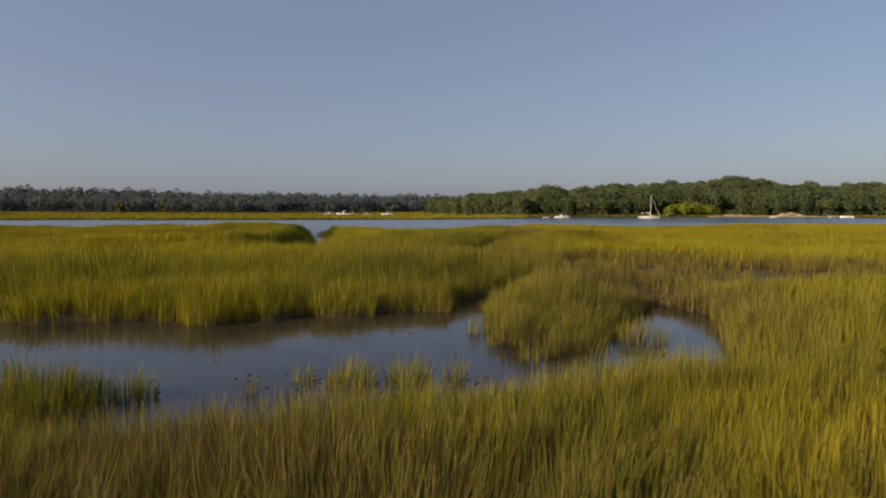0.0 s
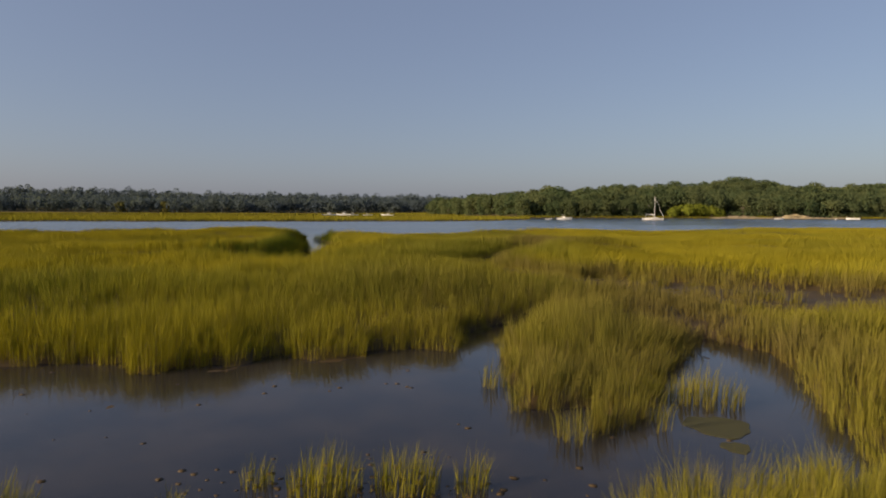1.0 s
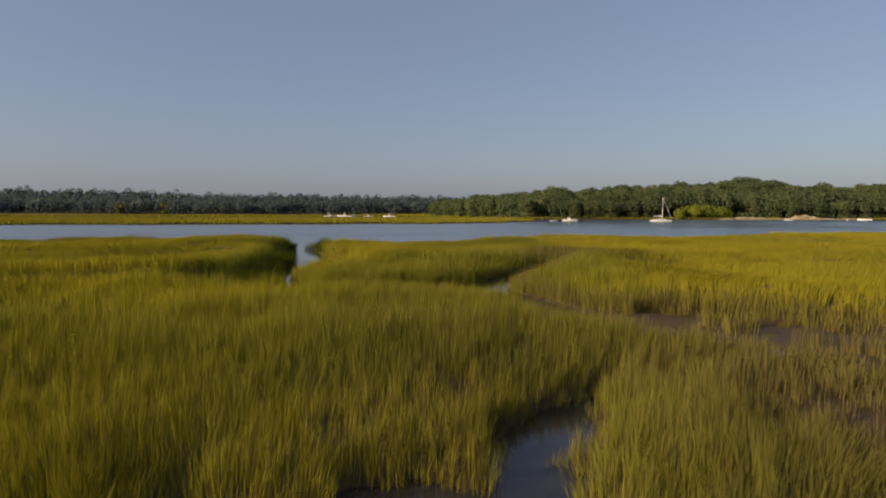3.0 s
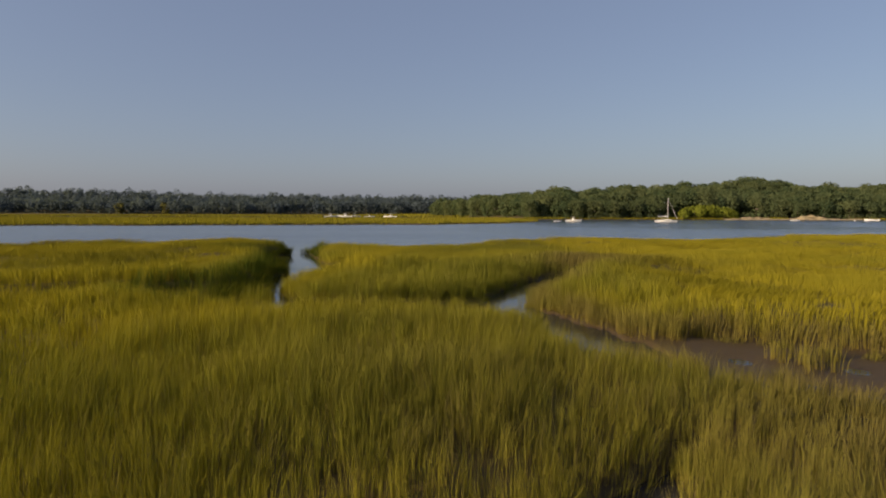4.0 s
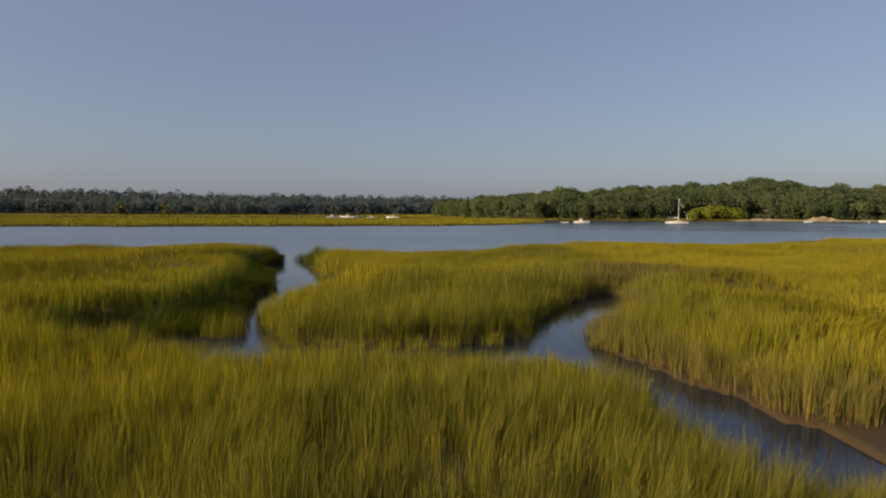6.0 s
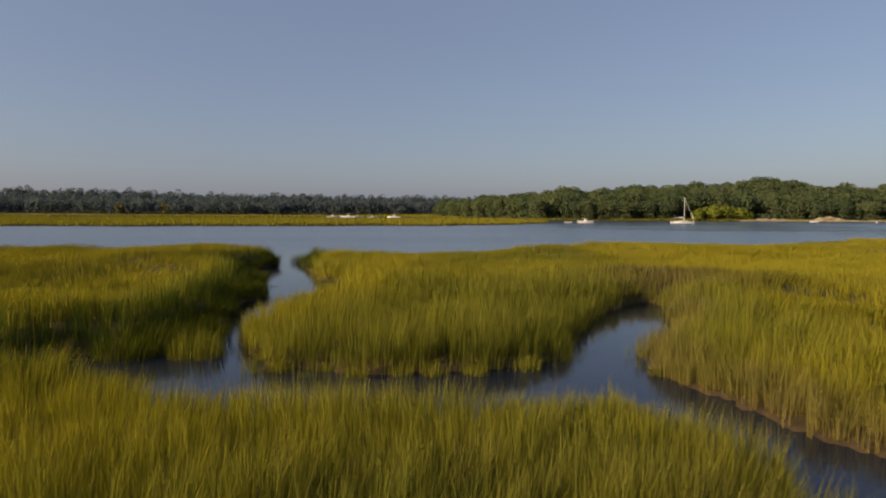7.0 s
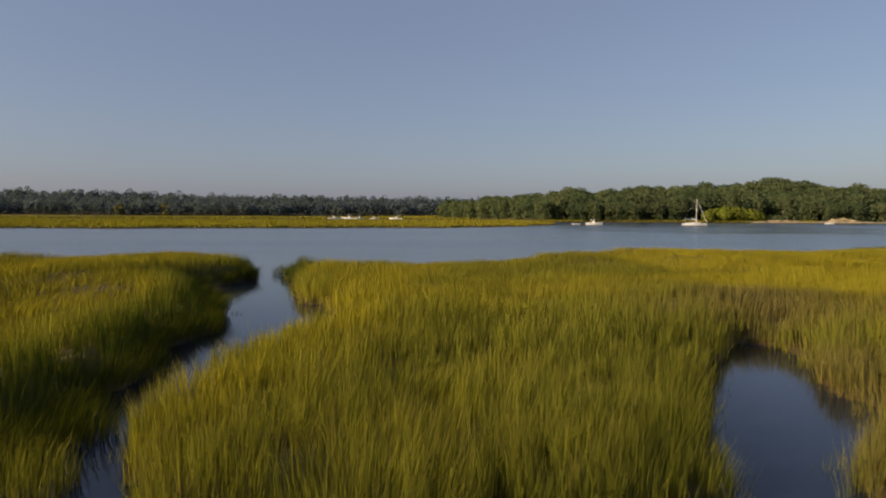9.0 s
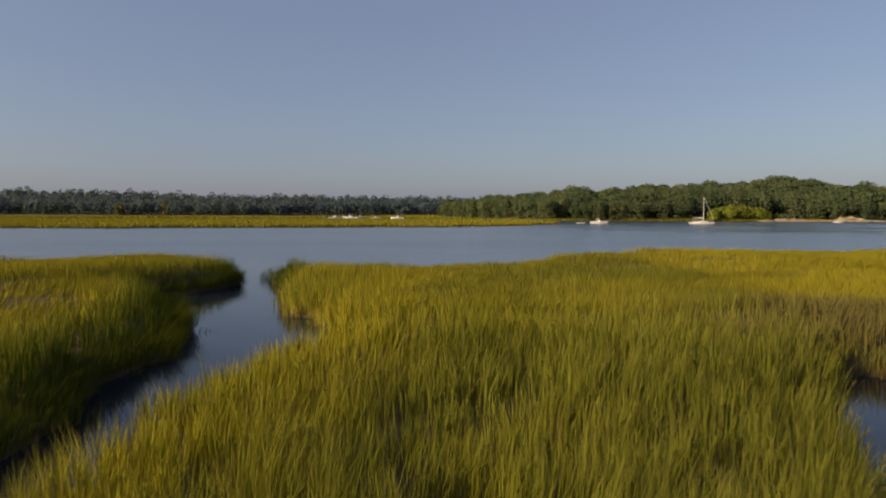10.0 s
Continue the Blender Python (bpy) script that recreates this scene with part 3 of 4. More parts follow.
def sow_far(box, per_m2, inland, height, width, gold, label):
    def keep(x, y):
        f = inland(x, y)
        return ((f > 0.5) & (land(x, y) > 0.15)) * np.where(f < 25, 1.0, 0.35)
    x, y = sown(*box, per_m2, keep)
    n = len(x)
    g = np.clip(gold + (value_noise(x, y, 18, 61) - 0.5) * 0.4 + 0.2 * ease((inland(x, y) - 8) / 30) + rng.normal(0, 0.1, n), 0, 1)
    dead = np.clip(0.25 * value_noise(x, y, 30, 62), 0, 1)
    h = height * (0.8 + 0.4 * value_noise(x, y, 12, 63)) * rng.normal(1, 0.1, n)
    me = blade_mesh("far_marsh_grass", x, y, land(x, y) - 0.1, h, width * rng.uniform(0.7, 1.3, n), g, dead, False, None, rng.uniform(0.35, 0.7, n), np.tile((0.0, 0.0, 0.5), (n, 1)))
    tagged(link_mesh("far_marsh_grass", me, GRASS), label, "marsh grass", kind="stuff")


sow_far((-280, 66, 180, 470), 2.8, far_marsh, 0.55, 0.7, 0.42, "yellow-green marsh across the river")
sow_far((50, 330, 340, 420), 3.0, lambda x, y: np.where((right_land(x, y) < 16) & ((x < 194) | (x > 262) | ((x > 211) & (x < 226))), right_land(x, y), -1), 1.1, 0.4, 0.4, "narrow band of marsh grass below the wood")

sow_far((-640, 66, 562, 850), 0.6, far_marsh, 0.9, 2.2, 0.35, "pale gold marsh before the distant wood")


# loose tufts in the pond
def grass_tuft(x, y, r, height, count, label, dead, gold=0.5, tone=(0.0, 1.0), hang=(0.0, 0.0), group="tufts in the pond"):
    a, q = rng.uniform(0, 2 * np.pi, count), np.sqrt(rng.uniform(0, 1, count)) * r
    px, py = np.cos(a) * q, np.sin(a) * q
    h = height * rng.normal(0.9, 0.17, count) * (1 - 0.35 * (q / r) ** 2)
    spread = np.stack([px, py], -1) / r * 0.16 + rng.normal(0, 0.07, (count, 2)) + np.array(hang)
    me = blade_mesh("grass_tuft", px, py, np.full(count, -0.12), h, rng.uniform(0.007, 0.015, count),
                    np.clip(rng.normal(gold, 0.2, count), 0, 1), np.clip(rng.normal(dead, 0.15, count), 0, 1), True, spread,
                    rng.uniform(*tone, count))
    ob = link_mesh("grass_tuft", me, GRASS)
    ob.location = (x, y, POND_LEVEL if y < 34 else max(0.0, float(land(np.array([x]), np.array([y]))[0]) - 0.05))
    return tagged(ob, label, "grass tuft", group)


for x, y, r, height, count, dead, label in (
        (0.10, 20.0, 0.50, 0.78, 260, 0.12, "yellow-green cordgrass tuft standing in shallow pond water"),
        (1.20, 20.0, 0.46, 0.78, 240, 0.12, "yellow-green cordgrass tuft standing in shallow pond water"),
        (2.10, 19.9, 0.24, 0.75, 80, 0.25, "small sparse cordgrass tuft at the pond edge"),
        (-0.85, 20.2, 0.22, 0.65, 60, 0.15, "small sparse cordgrass tuft in the pond"),
        (-1.70, 19.4, 0.14, 0.62, 36, 0.15, "small sparse cordgrass tuft in the pond"),
        (-4.75, 18.95, 0.60, 0.80, 360, 0.1, "green cordgrass tuft beside the pond"),
        (-3.72, 19.25, 0.42, 0.70, 240, 0.1, "green cordgrass tuft beside the pond"),
        (7.15, 23.8, 0.75, 0.85, 330, 0.45, "tan seeding cordgrass tuft in the still bay"),
        (3.05, 25.0, 0.25, 0.80, 80, 0.4, "thin tan reeds beside the grass head"),
        (-6.3, 53.3, 0.80, 1.0, 620, 0.05, "bushy pale green cordgrass tuft in the creek"),
        (2.3, 52.3, 0.45, 0.80, 260, 0.1, "green cordgrass tuft at the creek edge")):
    grass_tuft(x, y, r, height, count, label, dead, 0.15 if y > 50 else 0.5)

# small tufts that stand out into the cross creek
for x in (-4.3, -3.5, -2.4, -1.5, -0.3, 0.5, 1.6, 3.0):
    scan = np.arange(49.5, 54.0, 0.05)
    edge = float(scan[np.argmax(creeks(np.full(len(scan), x), scan) > -0.1)])
    size = rng.uniform(0.7, 1.15)
    grass_tuft(x, edge - 0.18 * size, 0.34 * size, 0.62 * size, 150, "short yellow-green cordgrass tuft at the water's edge",
               0.08, 0.3, (0.0, 1.0), (0.0, -0.16), "tufts at the creek edge")

# ragged tan tufts that slump from the banks onto the mud
for ax, ay, bx, by, count, side in ((8.3, 46.6, 11.8, 42.4, 9, -0.12), (11.8, 42.4, 15.5, 39.2, 8, -0.12), (6.4, 39.6, 9.4, 37.0, 7, 0.1), (9.4, 37.0, 13.0, 34.6, 6, 0.1), (6.2, 51.6, 8.3, 46.6, 8, -0.12)):
    for i in range(count):
        f = (i + rng.uniform(0.1, 0.9)) / count
        x, y = ax + (bx - ax) * f + rng.normal(0, 0.18), ay + (by - ay) * f + rng.normal(0, 0.3)
        size = rng.uniform(0.6, 1.1)
        grass_tuft(float(x), float(y), 0.34 * size, 0.66 * size, 110, "ragged tan cordgrass tuft slumped on the mud bank", 0.7, 0.2, (0.0, 0.8),
                   (side, side * 0.8), "tufts on the mud bank")

# lush tussocks that hang over the left creek, coloured dark for the bank's shade
for i, y in enumerate(np.arange(54.6, 86.0, 1.45)):
    scan = np.arange(0.0, 6.0, 0.05) * -1 + float(np.interp(y, [p[1] for p in LEFT_CREEK[::-1]], [p[0] for p in LEFT_CREEK[::-1]]))
    edge = float(scan[np.argmax(creeks(scan, np.full(len(scan), y)) > 0.1)])
    size = rng.uniform(0.75, 1.05)
    grass_tuft(edge - 0.35 * size, float(y), 0.85 * size, 1.05 * size, 420, "lush green cordgrass tussock hanging over the creek bank, coloured dark for its shade",
               0.02, 0.04, (-0.7, 0.45), (rng.uniform(0.25, 0.60), rng.uniform(-0.35, 0.0)), "tussocks on the creek bank")
for y, hang in ((69.6, 0.9), (70.3, 0.75), (84.6, 0.7), (85.8, 0.8)):
    grass_tuft(-8.9 if y < 75 else -11.5, y, 0.6, 1.25, 300, "lush green cordgrass tussock leaning far out over the creek, coloured dark for its shade", 0.02, 0.04, (-0.9, 0.3), (hang, -0.1), "tussocks on the creek bank")
for x, y, size in ((-9.6, 88.3, 0.9), (-8.8, 87.4, 0.85), (-8.3, 89.4, 0.9), (-7.2, 90.2, 0.8), (-5.4, 90.6, 0.85), (-3.6, 90.4, 0.8)):
    grass_tuft(x, y, 1.0 * size, 1.15 * size, 420, "dark green cordgrass tussock at the creek mouth", 0.05, 0.1, (-0.8, 0.2), (0.0, -0.12), "tussocks on the creek bank")
for x, y, size in ((-7.5, 54.2, 1.1), (-6.9, 55.6, 1.0), (-8.3, 53.2, 0.95)):
    grass_tuft(x, y, 0.9 * size, 1.1 * size, 520, "bushy green cordgrass tussock in the creek bend, coloured dark for its shade", 0.02, 0.05, (-0.7, 0.4), (0.22, -0.12), "tussocks on the creek bank")


def mud_clods():
    """Small dark lumps of mud and roots that stand out of the shallow pond."""
    r = np.random.default_rng(21)
    bm = bmesh.new()
    for i in range(240):
        near_tuft = i < 190
        x = r.normal(0.6, 1.3) if near_tuft else r.uniform(-8, 7)
        y = r.normal(19.9, 0.55) if near_tuft else r.uniform(18.5, 27)
        if float(creeks(np.array([x]), np.array([y]))[0]) > -0.25:
            continue
        k = r.uniform(0.012, 0.042)
        made = bmesh.ops.create_icosphere(bm, subdivisions=1, radius=1.0)["verts"]
        for v in made:
            q = 1 + r.uniform(-0.3, 0.3)
            v.co = Vector((x + v.co.x * k * 1.8 * q, y + v.co.y * k * 1.5 * q, POND_LEVEL + v.co.z * k * 0.4 * q))
    tagged(part("mud_clods", bm, MUD, smooth=True), "dark clods of mud in the shallow pond", "mud", kind="stuff")


mud_clods()


def algae_mat(x, y, rx, ry):
    bm = bmesh.new()
    ring = []
    for i in range(56):
        a = i / 56 * math.tau
        k = 1 + 0.10 * math.sin(3 * a + x) + 0.05 * math.sin(7 * a)
        ring.append(bm.verts.new((math.cos(a) * rx * k, math.sin(a) * ry * k, 0.0)))
    bm.faces.new(ring)
    grown = bmesh.ops.extrude_face_region(bm, geom=list(bm.faces))
    bmesh.ops.translate(bm, verts=[v for v in grown["geom"] if isinstance(v, bmesh.types.BMVert)], vec=(0, 0, 0.012))
    ob = part("algae_mat", bm, ALGAE)
    ob.location = (x, y, POND_LEVEL - 0.002)
    tagged(ob, "olive-green algae mat floating on the pond", "algae", "algae mats")


algae_mat(6.7, 22.3, 0.55, 0.55)
algae_mat(6.5, 21.3, 0.22, 0.24)


# ---- woods ----
def clump_cloud(r, centres, per, size):
    """Leaf clumps, as small three-cornered sprays, on the outside of lumpy crowns."""
    co, tris = [], []
    for cx, cy, cz, rad in centres:
        d = r.normal(0, 1, (per, 3))
        d[:, 2] = d[:, 2] * 0.9 + 0.25
        d /= np.linalg.norm(d, axis=1)[:, None]
        p = np.array([cx, cy, cz]) + d * rad * r.uniform(0.82, 1.08, per)[:, None]
        face = d * 0.9 + r.normal(0, 0.42, (per, 3))
        face /= np.linalg.norm(face, axis=1)[:, None]
        u = np.cross(face, r.normal(0, 1, (per, 3)))
        u /= np.linalg.norm(u, axis=1)[:, None] + 1e-9
        v = np.cross(face, u)
        s = size * r.uniform(0.6, 1.4, per)[:, None]
        tilt = d * s * r.uniform(-0.5, 0.5, per)[:, None]
        leaf = np.stack([p - u * s - v * s * 0.6, p + v * s + tilt, p + u * s - v * s * 0.5 - tilt], 1)
        base = sum(len(c) for c in co)
        co.append(leaf.reshape(-1, 3))
        tris.append(base + (np.arange(per)[:, None] * 3 + [0, 1, 2]).reshape(-1, 3))
    return np.concatenate(co), np.concatenate(tris)


def limb(bm, a, b, ra, rb, sides=6):
    a, b = Vector(a), Vector(b)
    turn = (b - a).to_track_quat("Z", "Y").to_matrix()
    rings = []
    for p, q in ((a, ra), (b, rb)):
        rings.append([bm.verts.new(p + turn @ Vector((math.cos(i / sides * math.tau) * q, math.sin(i / sides * math.tau) * q, 0))) for i in range(sides)])
    for i in range(sides):
        j = (i + 1) % sides
        bm.faces.new((rings[0][i], rings[0][j], rings[1][j], rings[1][i]))
    bm.faces.new(rings[1])
    bm.faces.new(rings[0][::-1])


def tree(name, seed, height, spread, lumps, per, size, leaf, label):
    r = np.random.default_rng(seed)
    ob = new(name)
    bm = bmesh.new()
    fork = height * 0.42
    limb(bm, (0, 0, -1.0), (0.1, 0.05, fork), height * 0.024, height * 0.016, 8)
    centres = []
    mid, tallness = height * 0.60, height * 0.34
    for i in range(lumps):
        f = 1 - 1.45 * (i + 0.5) / lumps
        a = i * 2.4 + r.uniform(-0.3, 0.3)
        q = math.sqrt(max(0.0, 1 - f * f)) * spread * r.uniform(0.6, 0.76)
        z = mid + f * tallness * 0.72
        rad = spread * r.uniform(0.38, 0.54)
        centres.append((math.cos(a) * q, math.sin(a) * q, z, rad))
        if i % 2 == 0:
            limb(bm, (0.1, 0.05, fork * 0.9), (math.cos(a) * q * 0.9, math.sin(a) * q * 0.9, z - rad * 0.4), height * 0.010, height * 0.004, 5)
    for i in range(4):
        a = i * 1.57 + r.uniform(-0.4, 0.4)
        centres.append((math.cos(a) * spread * 0.5, math.sin(a) * spread * 0.5, height * r.uniform(0.14, 0.28), spread * 0.42))
    part("trunk", bm, BARK, ob)
    co, tris = clump_cloud(r, centres, per, size)
    link_mesh("crown", arrays_mesh("crown", co, tris), leaf, ob)
    return tagged(ob, label, "tree", "trees of the wood")


# the wood on the low hill beyond the river
wood_seed = random.Random(11)
kinds = [tree("oak_tree", 100 + i, 14.2 + 1.1 * (i % 3), 6.2 + 0.6 * (i % 2), 17, 95, 0.52, LEAF,
              "leafy green deciduous tree in the wood on the hill") for i in range(5)]
placed = 0
for row, back in enumerate((11, 19, 28, 38, 50, 64, 80)):
    x = 24.0 + wood_seed.uniform(0, 5)
    while x < 372:
        shore_y = float(np.interp(x, RIGHT_X, RIGHT_Y))
        y = shore_y + back + wood_seed.uniform(-3, 3)
        on_bush = 155 < x < 199 and row < 1
        on_sand = 170 < x < 250 and row < 1 and wood_seed.random() < 0.5
        if not on_bush and not on_sand and y < 720:
            k = wood_seed.uniform(0.86, 1.08) * (0.72 if row == 0 else 1.0)
            spot = pose(x, y, float(land(np.array([x]), np.array([y]))[0]) - 0.2, 0, 0, wood_seed.uniform(0, 360))
            if placed < 5:
                ob = kinds[placed]
                ob.matrix_basis = spot
            else:
                ob = copy_thing(kinds[placed % 5], spot)
            ob.scale = (k * wood_seed.uniform(0.95, 1.2), k * wood_seed.uniform(0.95, 1.2), k)
            placed += 1
        x += wood_seed.uniform(5.0, 8.6) * (1 + 0.08 * row)


def shrub(x, y, w, d, h, leaf, label, seed):
    r = np.random.default_rng(seed)
    ob = new("shrub")
    n = int(w * 1.1)
    centres = []
    for i in range(n):
        u = r.uniform(-1, 1)
        centres.append((u * w / 2, r.uniform(-0.5, 0.5) * d, h * (0.62 - 0.42 * abs(u) ** 2.2) * r.uniform(0.75, 1.1), h * 0.36))
    co, tris = clump_cloud(r, centres, 170, 0.42)
    link_mesh("foliage", arrays_mesh("foliage", co, tris), leaf, ob)
    for i in range(0, n, 3):
        cx, cy, cz, q = centres[i]
        bm = bmesh.new()
        limb(bm, (cx, cy, -0.6), (cx, cy, cz), 0.12, 0.05, 5)
        part("stem", bm, BARK, ob)
    ob.location = (x, y, float(land(np.array([x]), np.array([y]))[0]))
    return tagged(ob, label, "shrub")


shrub(177, 397, 35, 8, 8.4, BUSH_LEAF, "broad bright yellow-green shrub thicket by the shore", 3)
for i, x in enumerate((205, 212, 240, 256, 274, 292, 100, 84)):
    shrub(x, float(np.interp(x, RIGHT_X, RIGHT_Y)) + 12, 9, 5, 3.6, LEAF, "low green shrubs at the foot of the wood", 40 + i)


# the distant wooded shore
def far_wood():
    r = np.random.default_rng(77)
    cos, all_tris, count = [], [], 0
    for y in (860, 890, 930, 980, 1040):
        x = -900.0
        while x < 330:
            h = r.uniform(12.0, 17.5) + 7.0 * float(value_noise(x, y, 38, 71)) + (r.uniform() < 0.06) * 3
            py = y + r.uniform(-10, 10)
            z = float(land(np.array([x]), np.array([py]))[0])
            s = r.uniform(7.0, 11.5)
            centres = [(x + r.uniform(-5, 5), py + r.uniform(-3, 3), z + h * 0.2, s * 0.8)]
            centres += [(x + math.cos(a) * s * 0.6, py + math.sin(a) * s * 0.5, z + h * r.uniform(0.42, 0.62), s * r.uniform(0.5, 0.7)) for a in r.uniform(0, math.tau, 4)]
            centres += [(x + r.uniform(-2, 2), py, z + h - s * 0.52, s * 0.58)]
            co, tris = clump_cloud(r, centres, 62, 1.05)
            cos.append(co)
            all_tris.append(tris + count)
            count += len(co)
            x += r.uniform(5, 12)
    return arrays_mesh("far_wood", np.concatenate(cos), np.concatenate(all_tris))


tagged(link_mesh("far_wood", far_wood(), HAZED_LEAF), "dark green wooded shore in the distance, blue haze in its colour", "woods", kind="stuff")
turning = tree("turning_tree", 301, 15, 6.5, 9, 40, 1.0, GOLD_LEAF, "yellowing tree at the edge of the distant wood")
turning.location = (-372, 850, float(land(np.array([-372.0]), np.array([850.0]))[0]))
copy_thing(turning, pose(-318, 856, float(land(np.array([-318.0]), np.array([856.0]))[0]), 0, 0, 70))


# ---- boats ----
def loft(bm, rings):
    """Skin a row of open rings of equal count, left to right of the keel."""
    rows = [[bm.verts.new(p) for p in ring] for ring in rings]
    for a, b in zip(rows, rows[1:]):
        for i in range(len(a) - 1):
            bm.faces.new((a[i], a[i + 1], b[i + 1], b[i]))
    bm.faces.new(rows[0])
    bmesh.ops.remove_doubles(bm, verts=bm.verts, dist=1e-4)
    return rows


def hull_rings(length, beam, free, draft, fine, n=13):
    rings = []
    for i in range(n):
        s = i / (n - 1)
        half = beam / 2 * (min(1, 0.78 + 0.6 * s) if s < 0.4 else max(0.02, (1 - ((s - 0.4) / 0.6) ** fine)))
        top = free * (1 + 0.30 * s * s)
        keel = -draft * (1 - s ** 5)
        x = -length / 2 + length * s
        flare = x + length * 0.03 * (s ** 4)
        side = []
        for k in range(9):
            u = -1 + k / 4
            f = abs(u)
            z = keel + (top - keel) * f ** 1.6
            side.append((x + (flare - x) * f, math.copysign(half * f ** 0.55, u) if u else 0.0, z))
        rings.append(side)
    return rings


def hull_part(ob, length, beam, free, draft, fine, material=None):
    rings = hull_rings(length, beam, free, draft, fine)
    bm = bmesh.new()
    loft(bm, rings)
    part("hull", bm, material or WHITE, ob, smooth=True)
    bm = bmesh.new()
    left = [bm.verts.new((r[0][0], r[0][1] * 0.97, r[0][2] - 0.04)) for r in rings]
    right = [bm.verts.new((r[-1][0], r[-1][1] * 0.97, r[-1][2] - 0.04)) for r in rings]
    for i in range(len(left) - 1):
        bm.faces.new((left[i], right[i], right[i + 1], left[i + 1]))
    part("deck", bm, DECK, ob)


def rounded_box(bm, x0, x1, y0, y1, z0, z1, taper=0.0, bevel=0.06):
    made = bmesh.ops.create_cube(bm, size=1)["verts"]
    for v in made:
        top = v.co.z > 0
        k = taper if top else 0
        v.co = Vector(((x0 + x1) / 2 + v.co.x * (x1 - x0 - k), (y0 + y1) / 2 + v.co.y * (y1 - y0 - k), z1 if top else z0))
    edges = {e for v in made for e in v.link_edges}
    bmesh.ops.bevel(bm, geom=list(edges), offset=bevel, segments=2, affect="EDGES")


def box_part(name, ob, material, *size, taper=0.0, bevel=0.06, label=""):
    bm = bmesh.new()
    rounded_box(bm, *size, taper, bevel)
    return part(name, bm, material, ob, label)


def spar(name, ob, a, b, ra, rb, material, label=""):
    bm = bmesh.new()
    limb(bm, a, b, ra, rb, 8)
    return part(name, bm, material, ob, label)


def sailboat(x, y, turn, length, mast, label):
    ob = new("sailboat")
    hull_part(ob, length, length * 0.31, 0.68, 0.5, 2.2)
    h = length
    cabin = box_part("cabin", ob, WHITE, -h * 0.10, h * 0.24, -0.95, 0.95, 0.6, 1.22, taper=0.35)
    for side in (-0.97, 0.90):
        box_part("window", cabin, GLASS, -h * 0.05, h * 0.18, side, side + 0.07, 0.80, 1.05, bevel=0.02, label="dark cabin window")
    box_part("coaming", ob, WHITE, -h * 0.40, -h * 0.12, -1.05, 1.05, 0.6, 0.92, taper=0.1)
    spar("mast", ob, (h * 0.08, 0, 0.8), (h * 0.08, 0, mast), 0.10, 0.07, ALU, "pale aluminium mast")
    spar("boom", ob, (h * 0.07, 0, 2.35), (-h * 0.34, 0, 2.45), 0.07, 0.06, ALU)
    spar("furled_sail", ob, (h * 0.04, 0, 2.56), (-h * 0.32, 0, 2.62), 0.17, 0.12, WHITE, "white sail furled along the boom")
    spar("furled_jib", ob, (h * 0.50, 0, 1.45), (h * 0.09, 0, mast * 0.97), 0.055, 0.03, WHITE, "white jib rolled on the forestay")
    spar("backstay", ob, (-h * 0.49, 0, 1.1), (h * 0.08, 0, mast), 0.008, 0.008, ALU)
    for s in (-1, 1):
        spar("shroud", ob, (h * 0.06, s * h * 0.14, 1.1), (h * 0.08, 0, mast * 0.95), 0.007, 0.007, ALU)
        spar("spreader", ob, (h * 0.08, 0, mast * 0.55), (h * 0.06, s * 0.8, mast * 0.56), 0.03, 0.02, ALU)
    box_part("bimini", ob, BLUE, -h * 0.36, -h * 0.18, -0.9, 0.9, 2.75, 2.84, bevel=0.03, label="blue canvas sun cover")
    for px in (-h * 0.35, -h * 0.19):
        for s in (-0.88, 0.88):
            spar("pole", ob, (px, s, 1.2), (px, s, 2.78), 0.02, 0.02, ALU)
    box_part("rudder", ob, WHITE, -h * 0.515, -h * 0.485, -0.05, 0.05, -0.6, 0.9, bevel=0.02)
    ob.matrix_basis = pose(x, y, 0, 0, 0, turn)
    return tagged(ob, label, "sailboat", "boats at anchor")


def motorboat(x, y, turn, length, label, cabin=True):
    ob = new("motorboat")
    hull_part(ob, length, length * 0.34, 0.78 * length / 6.5, 0.35, 2.6)
    k = length / 6.5
    if cabin:
        house = box_part("console", ob, WHITE, -0.6 * k, 0.5 * k, -0.75 * k, 0.75 * k, 0.65 * k, 1.4 * k, taper=0.35 * k)
        box_part("windscreen", house, GLASS, 0.42 * k, 0.50 * k, -0.6 * k, 0.6 * k, 1.0 * k, 1.45 * k, bevel=0.02, label="dark windscreen")
        box_part("hardtop", ob, WHITE, -1.1 * k, 0.45 * k, -0.75 * k, 0.75 * k, 1.85 * k, 1.94 * k, bevel=0.04)
        for px in (-1.0 * k, 0.35 * k):
            for s in (-0.7 * k, 0.7 * k):
                spar("pole", ob, (px, s, 0.7 * k), (px, s, 1.88 * k), 0.025, 0.025, ALU)
    else:
        box_part("thwart", ob, DECK, -0.5 * k, 0.3 * k, -0.8 * k, 0.8 * k, 0.7 * k, 0.95 * k)
    engine = box_part("outboard_motor", ob, BLACK, -3.75 * k, -3.2 * k, -0.25 * k, 0.25 * k, 0.75 * k, 1.5 * k, taper=0.15, bevel=0.08, label="black outboard motor")
    box_part("leg", engine, BLACK, -3.55 * k, -3.35 * k, -0.08, 0.08, -0.4, 0.8 * k, bevel=0.03)
    ob.matrix_basis = pose(x, y, 0, 0, 0, turn)
    return tagged(ob, label, "motorboat", "boats at anchor")


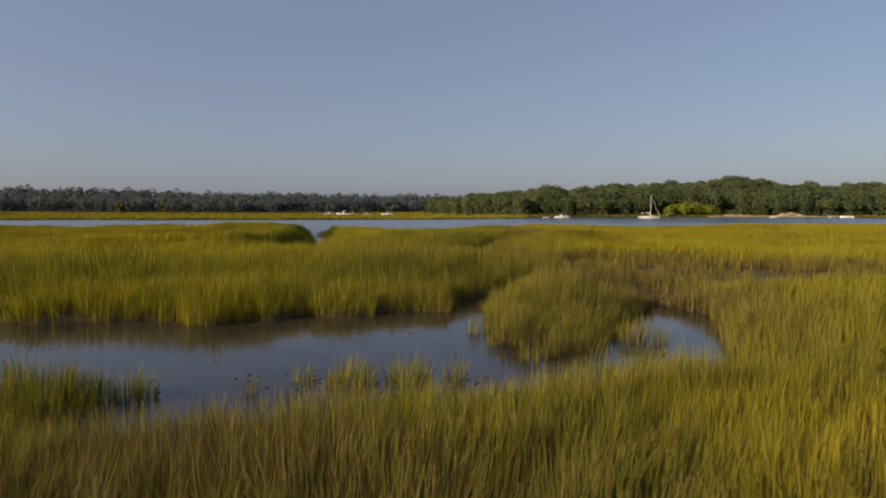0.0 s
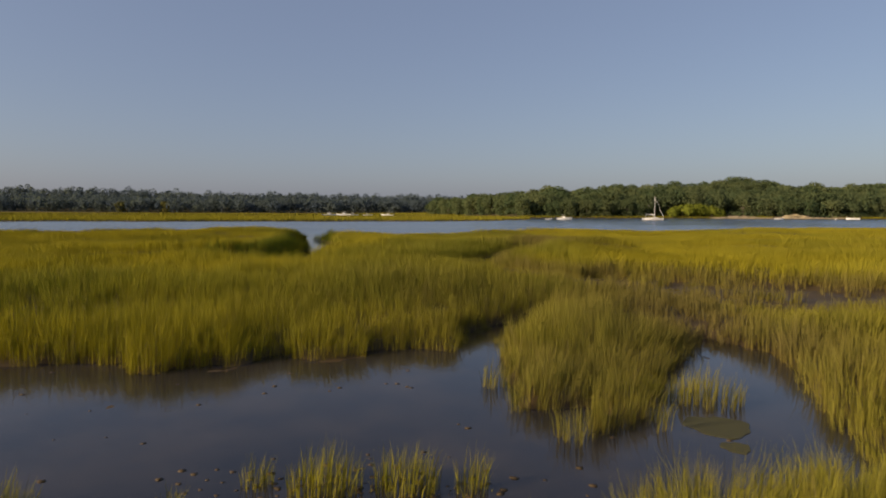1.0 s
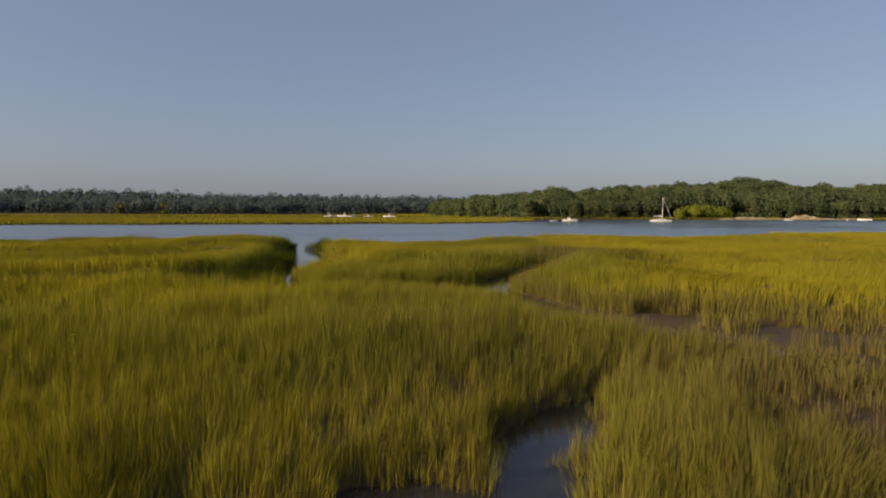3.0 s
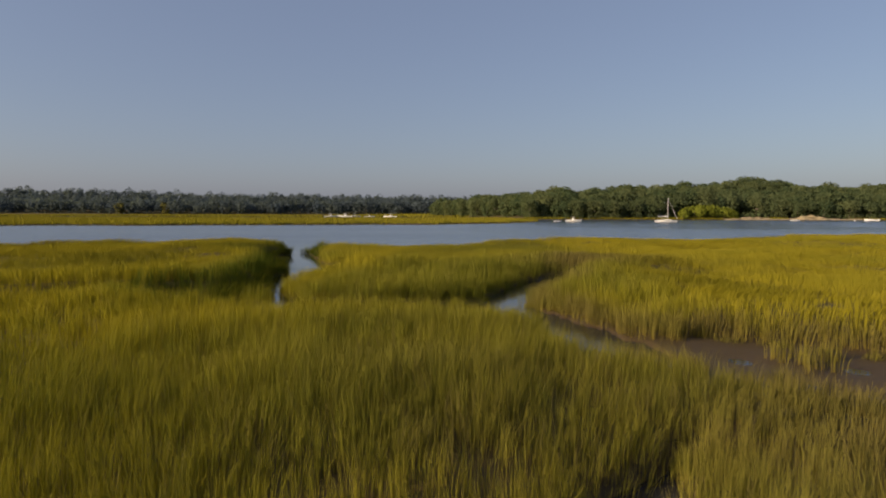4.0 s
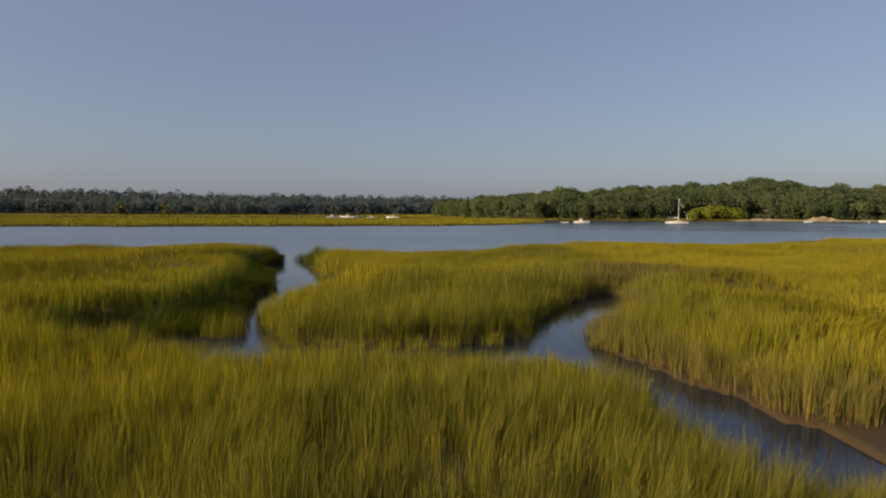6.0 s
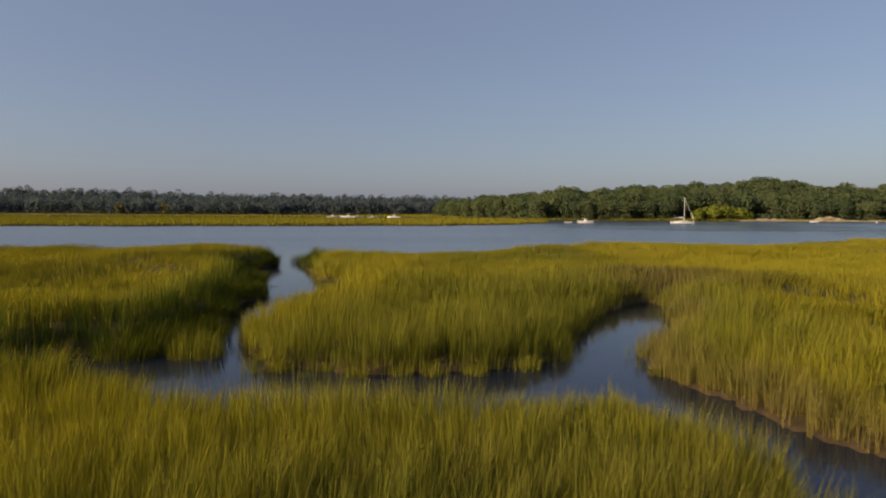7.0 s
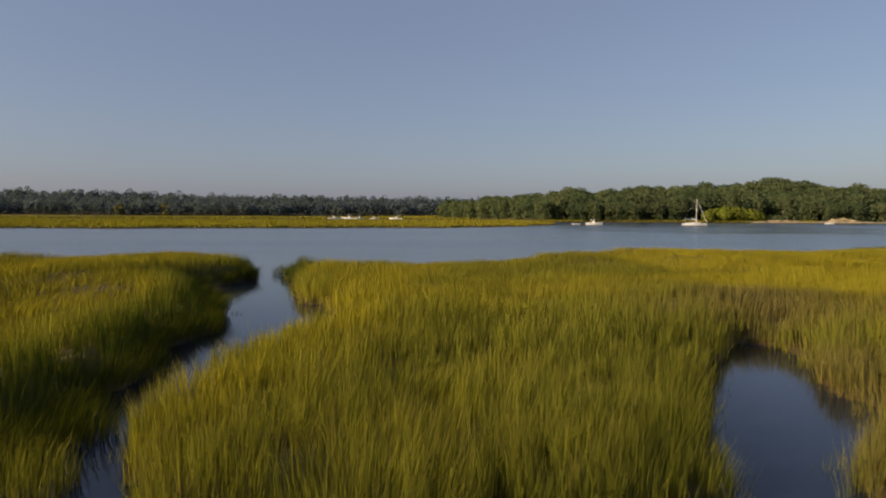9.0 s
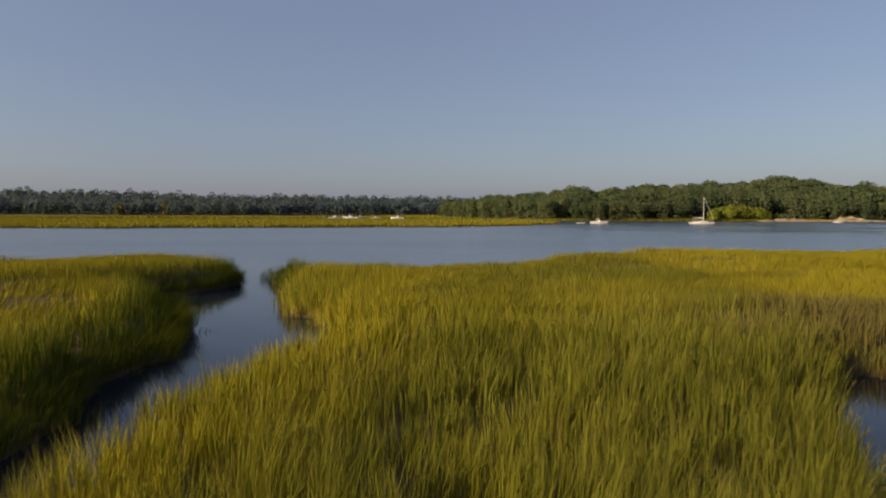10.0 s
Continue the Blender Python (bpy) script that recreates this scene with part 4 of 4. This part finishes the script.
def dinghy(x, y, turn, length, label):
    """An inflatable tender: a bent tube round a floor."""
    ob = new("dinghy")
    bm = bmesh.new()
    pts = []
    for i in range(21):
        a = -1 + i / 10
        s = 1 - abs(a)
        pts.append((-length / 2 + length * (1 - (1 - s) ** 2.2), math.copysign(length * 0.2 * min(1, abs(a) * 2.2) ** 0.6, a) if a else 0.0, 0.22 + 0.18 * s ** 2))
    for p, q in zip(pts, pts[1:]):
        limb(bm, p, q, 0.16, 0.16, 8)
    part("tube", bm, HYPALON, ob, "pale grey inflatable tube", True)
    box_part("floor_board", ob, DECK, -length * 0.45, length * 0.3, -length * 0.17, length * 0.17, 0.05, 0.12, bevel=0.02)
    box_part("transom", ob, DECK, -length * 0.42, -length * 0.38, -length * 0.17, length * 0.17, 0.05, 0.5, bevel=0.02)
    ob.matrix_basis = pose(x, y, 0, 0, 0, turn)
    return tagged(ob, label, "dinghy", "boats at anchor")


sailboat(114.6, 303, -16, 9.4, 11.0, "white sailboat with bare mast at anchor on the river")
motorboat(74.5, 311, -14, 7.2, "white motorboat with a small cabin at anchor")
dinghy(67.4, 312.6, -10, 3.4, "pale inflatable dinghy tied behind the motorboat")
motorboat(201.5, 347, -12, 4.8, "small white open boat moored off the beach", False)
motorboat(247, 352, 160, 6.6, "low white motorboat moored off the wooded shore", False)
motorboat(262, 372, 160, 4.6, "small white skiff lying by the shore", False)


def mooring_buoy(x, y):
    ob = new("mooring_buoy")
    bm = bmesh.new()
    bmesh.ops.create_uvsphere(bm, u_segments=14, v_segments=9, radius=0.38)
    part("float", bm, WHITE, ob, smooth=True)
    spar("pick_up_stick", ob, (0, 0, 0.2), (0.05, 0, 1.1), 0.03, 0.02, WHITE)
    ob.location = (x, y, 0.1)
    tagged(ob, "white mooring buoy on the river", "buoy")


mooring_buoy(231, 343)

for x, y, turn, size, label in ((-63, 518, 6, 10.5, "white cabin cruiser moored behind the far marsh"), (-52, 520, 175, 11.5, "white cabin cruiser moored behind the far marsh"),
                                (-45, 523, 10, 8.5, "white motorboat moored behind the far marsh"), (-33, 516, 4, 8.0, "white motorboat moored behind the far marsh"),
                                (-17, 518, 176, 9.5, "white motorboat moored behind the far marsh")):
    motorboat(x, y, turn, size, label)


# ---- houses half hidden in the far wood ----
def house(x, y, w, d, h, turn):
    ob = new("house")
    bm = bmesh.new()
    rounded_box(bm, -w / 2, w / 2, -d / 2, d / 2, -1, h, 0.0, 0.05)
    part("wall", bm, SHINGLE, ob)
    bm = bmesh.new()
    e = 0.5
    vs = [bm.verts.new(p) for p in ((-w / 2 - e, -d / 2 - e, h), (w / 2 + e, -d / 2 - e, h), (w / 2 + e, d / 2 + e, h), (-w / 2 - e, d / 2 + e, h),
                                    (-w / 2 - e, 0, h + d * 0.4), (w / 2 + e, 0, h + d * 0.4))]
    for f in ((0, 1, 5, 4), (2, 3, 4, 5), (1, 2, 5), (3, 0, 4), (3, 2, 1, 0)):
        bm.faces.new([vs[i] for i in f])
    part("roof", bm, ROOFING, ob)
    for i in range(3):
        px = -w / 2 + w * (i + 0.5) / 3
        box_part("window", ob, GLASS, px - 0.6, px + 0.6, -d / 2 - 0.06, -d / 2 + 0.04, h * 0.5, h * 0.5 + 1.4, bevel=0.02)
    ob.matrix_basis = pose(x, y, float(land(np.array([float(x)]), np.array([float(y)]))[0]), 0, 0, turn)
    tagged(ob, "pale house half hidden among distant trees", "house", "houses in the far wood")


house(-585, 876, 11, 9, 6, 8)
house(-540, 874, 10, 8, 5, -12)


def motions():
    """The boats lie still at their moorings; a slow swing of the anchored sailboat is too small to see."""


motions()
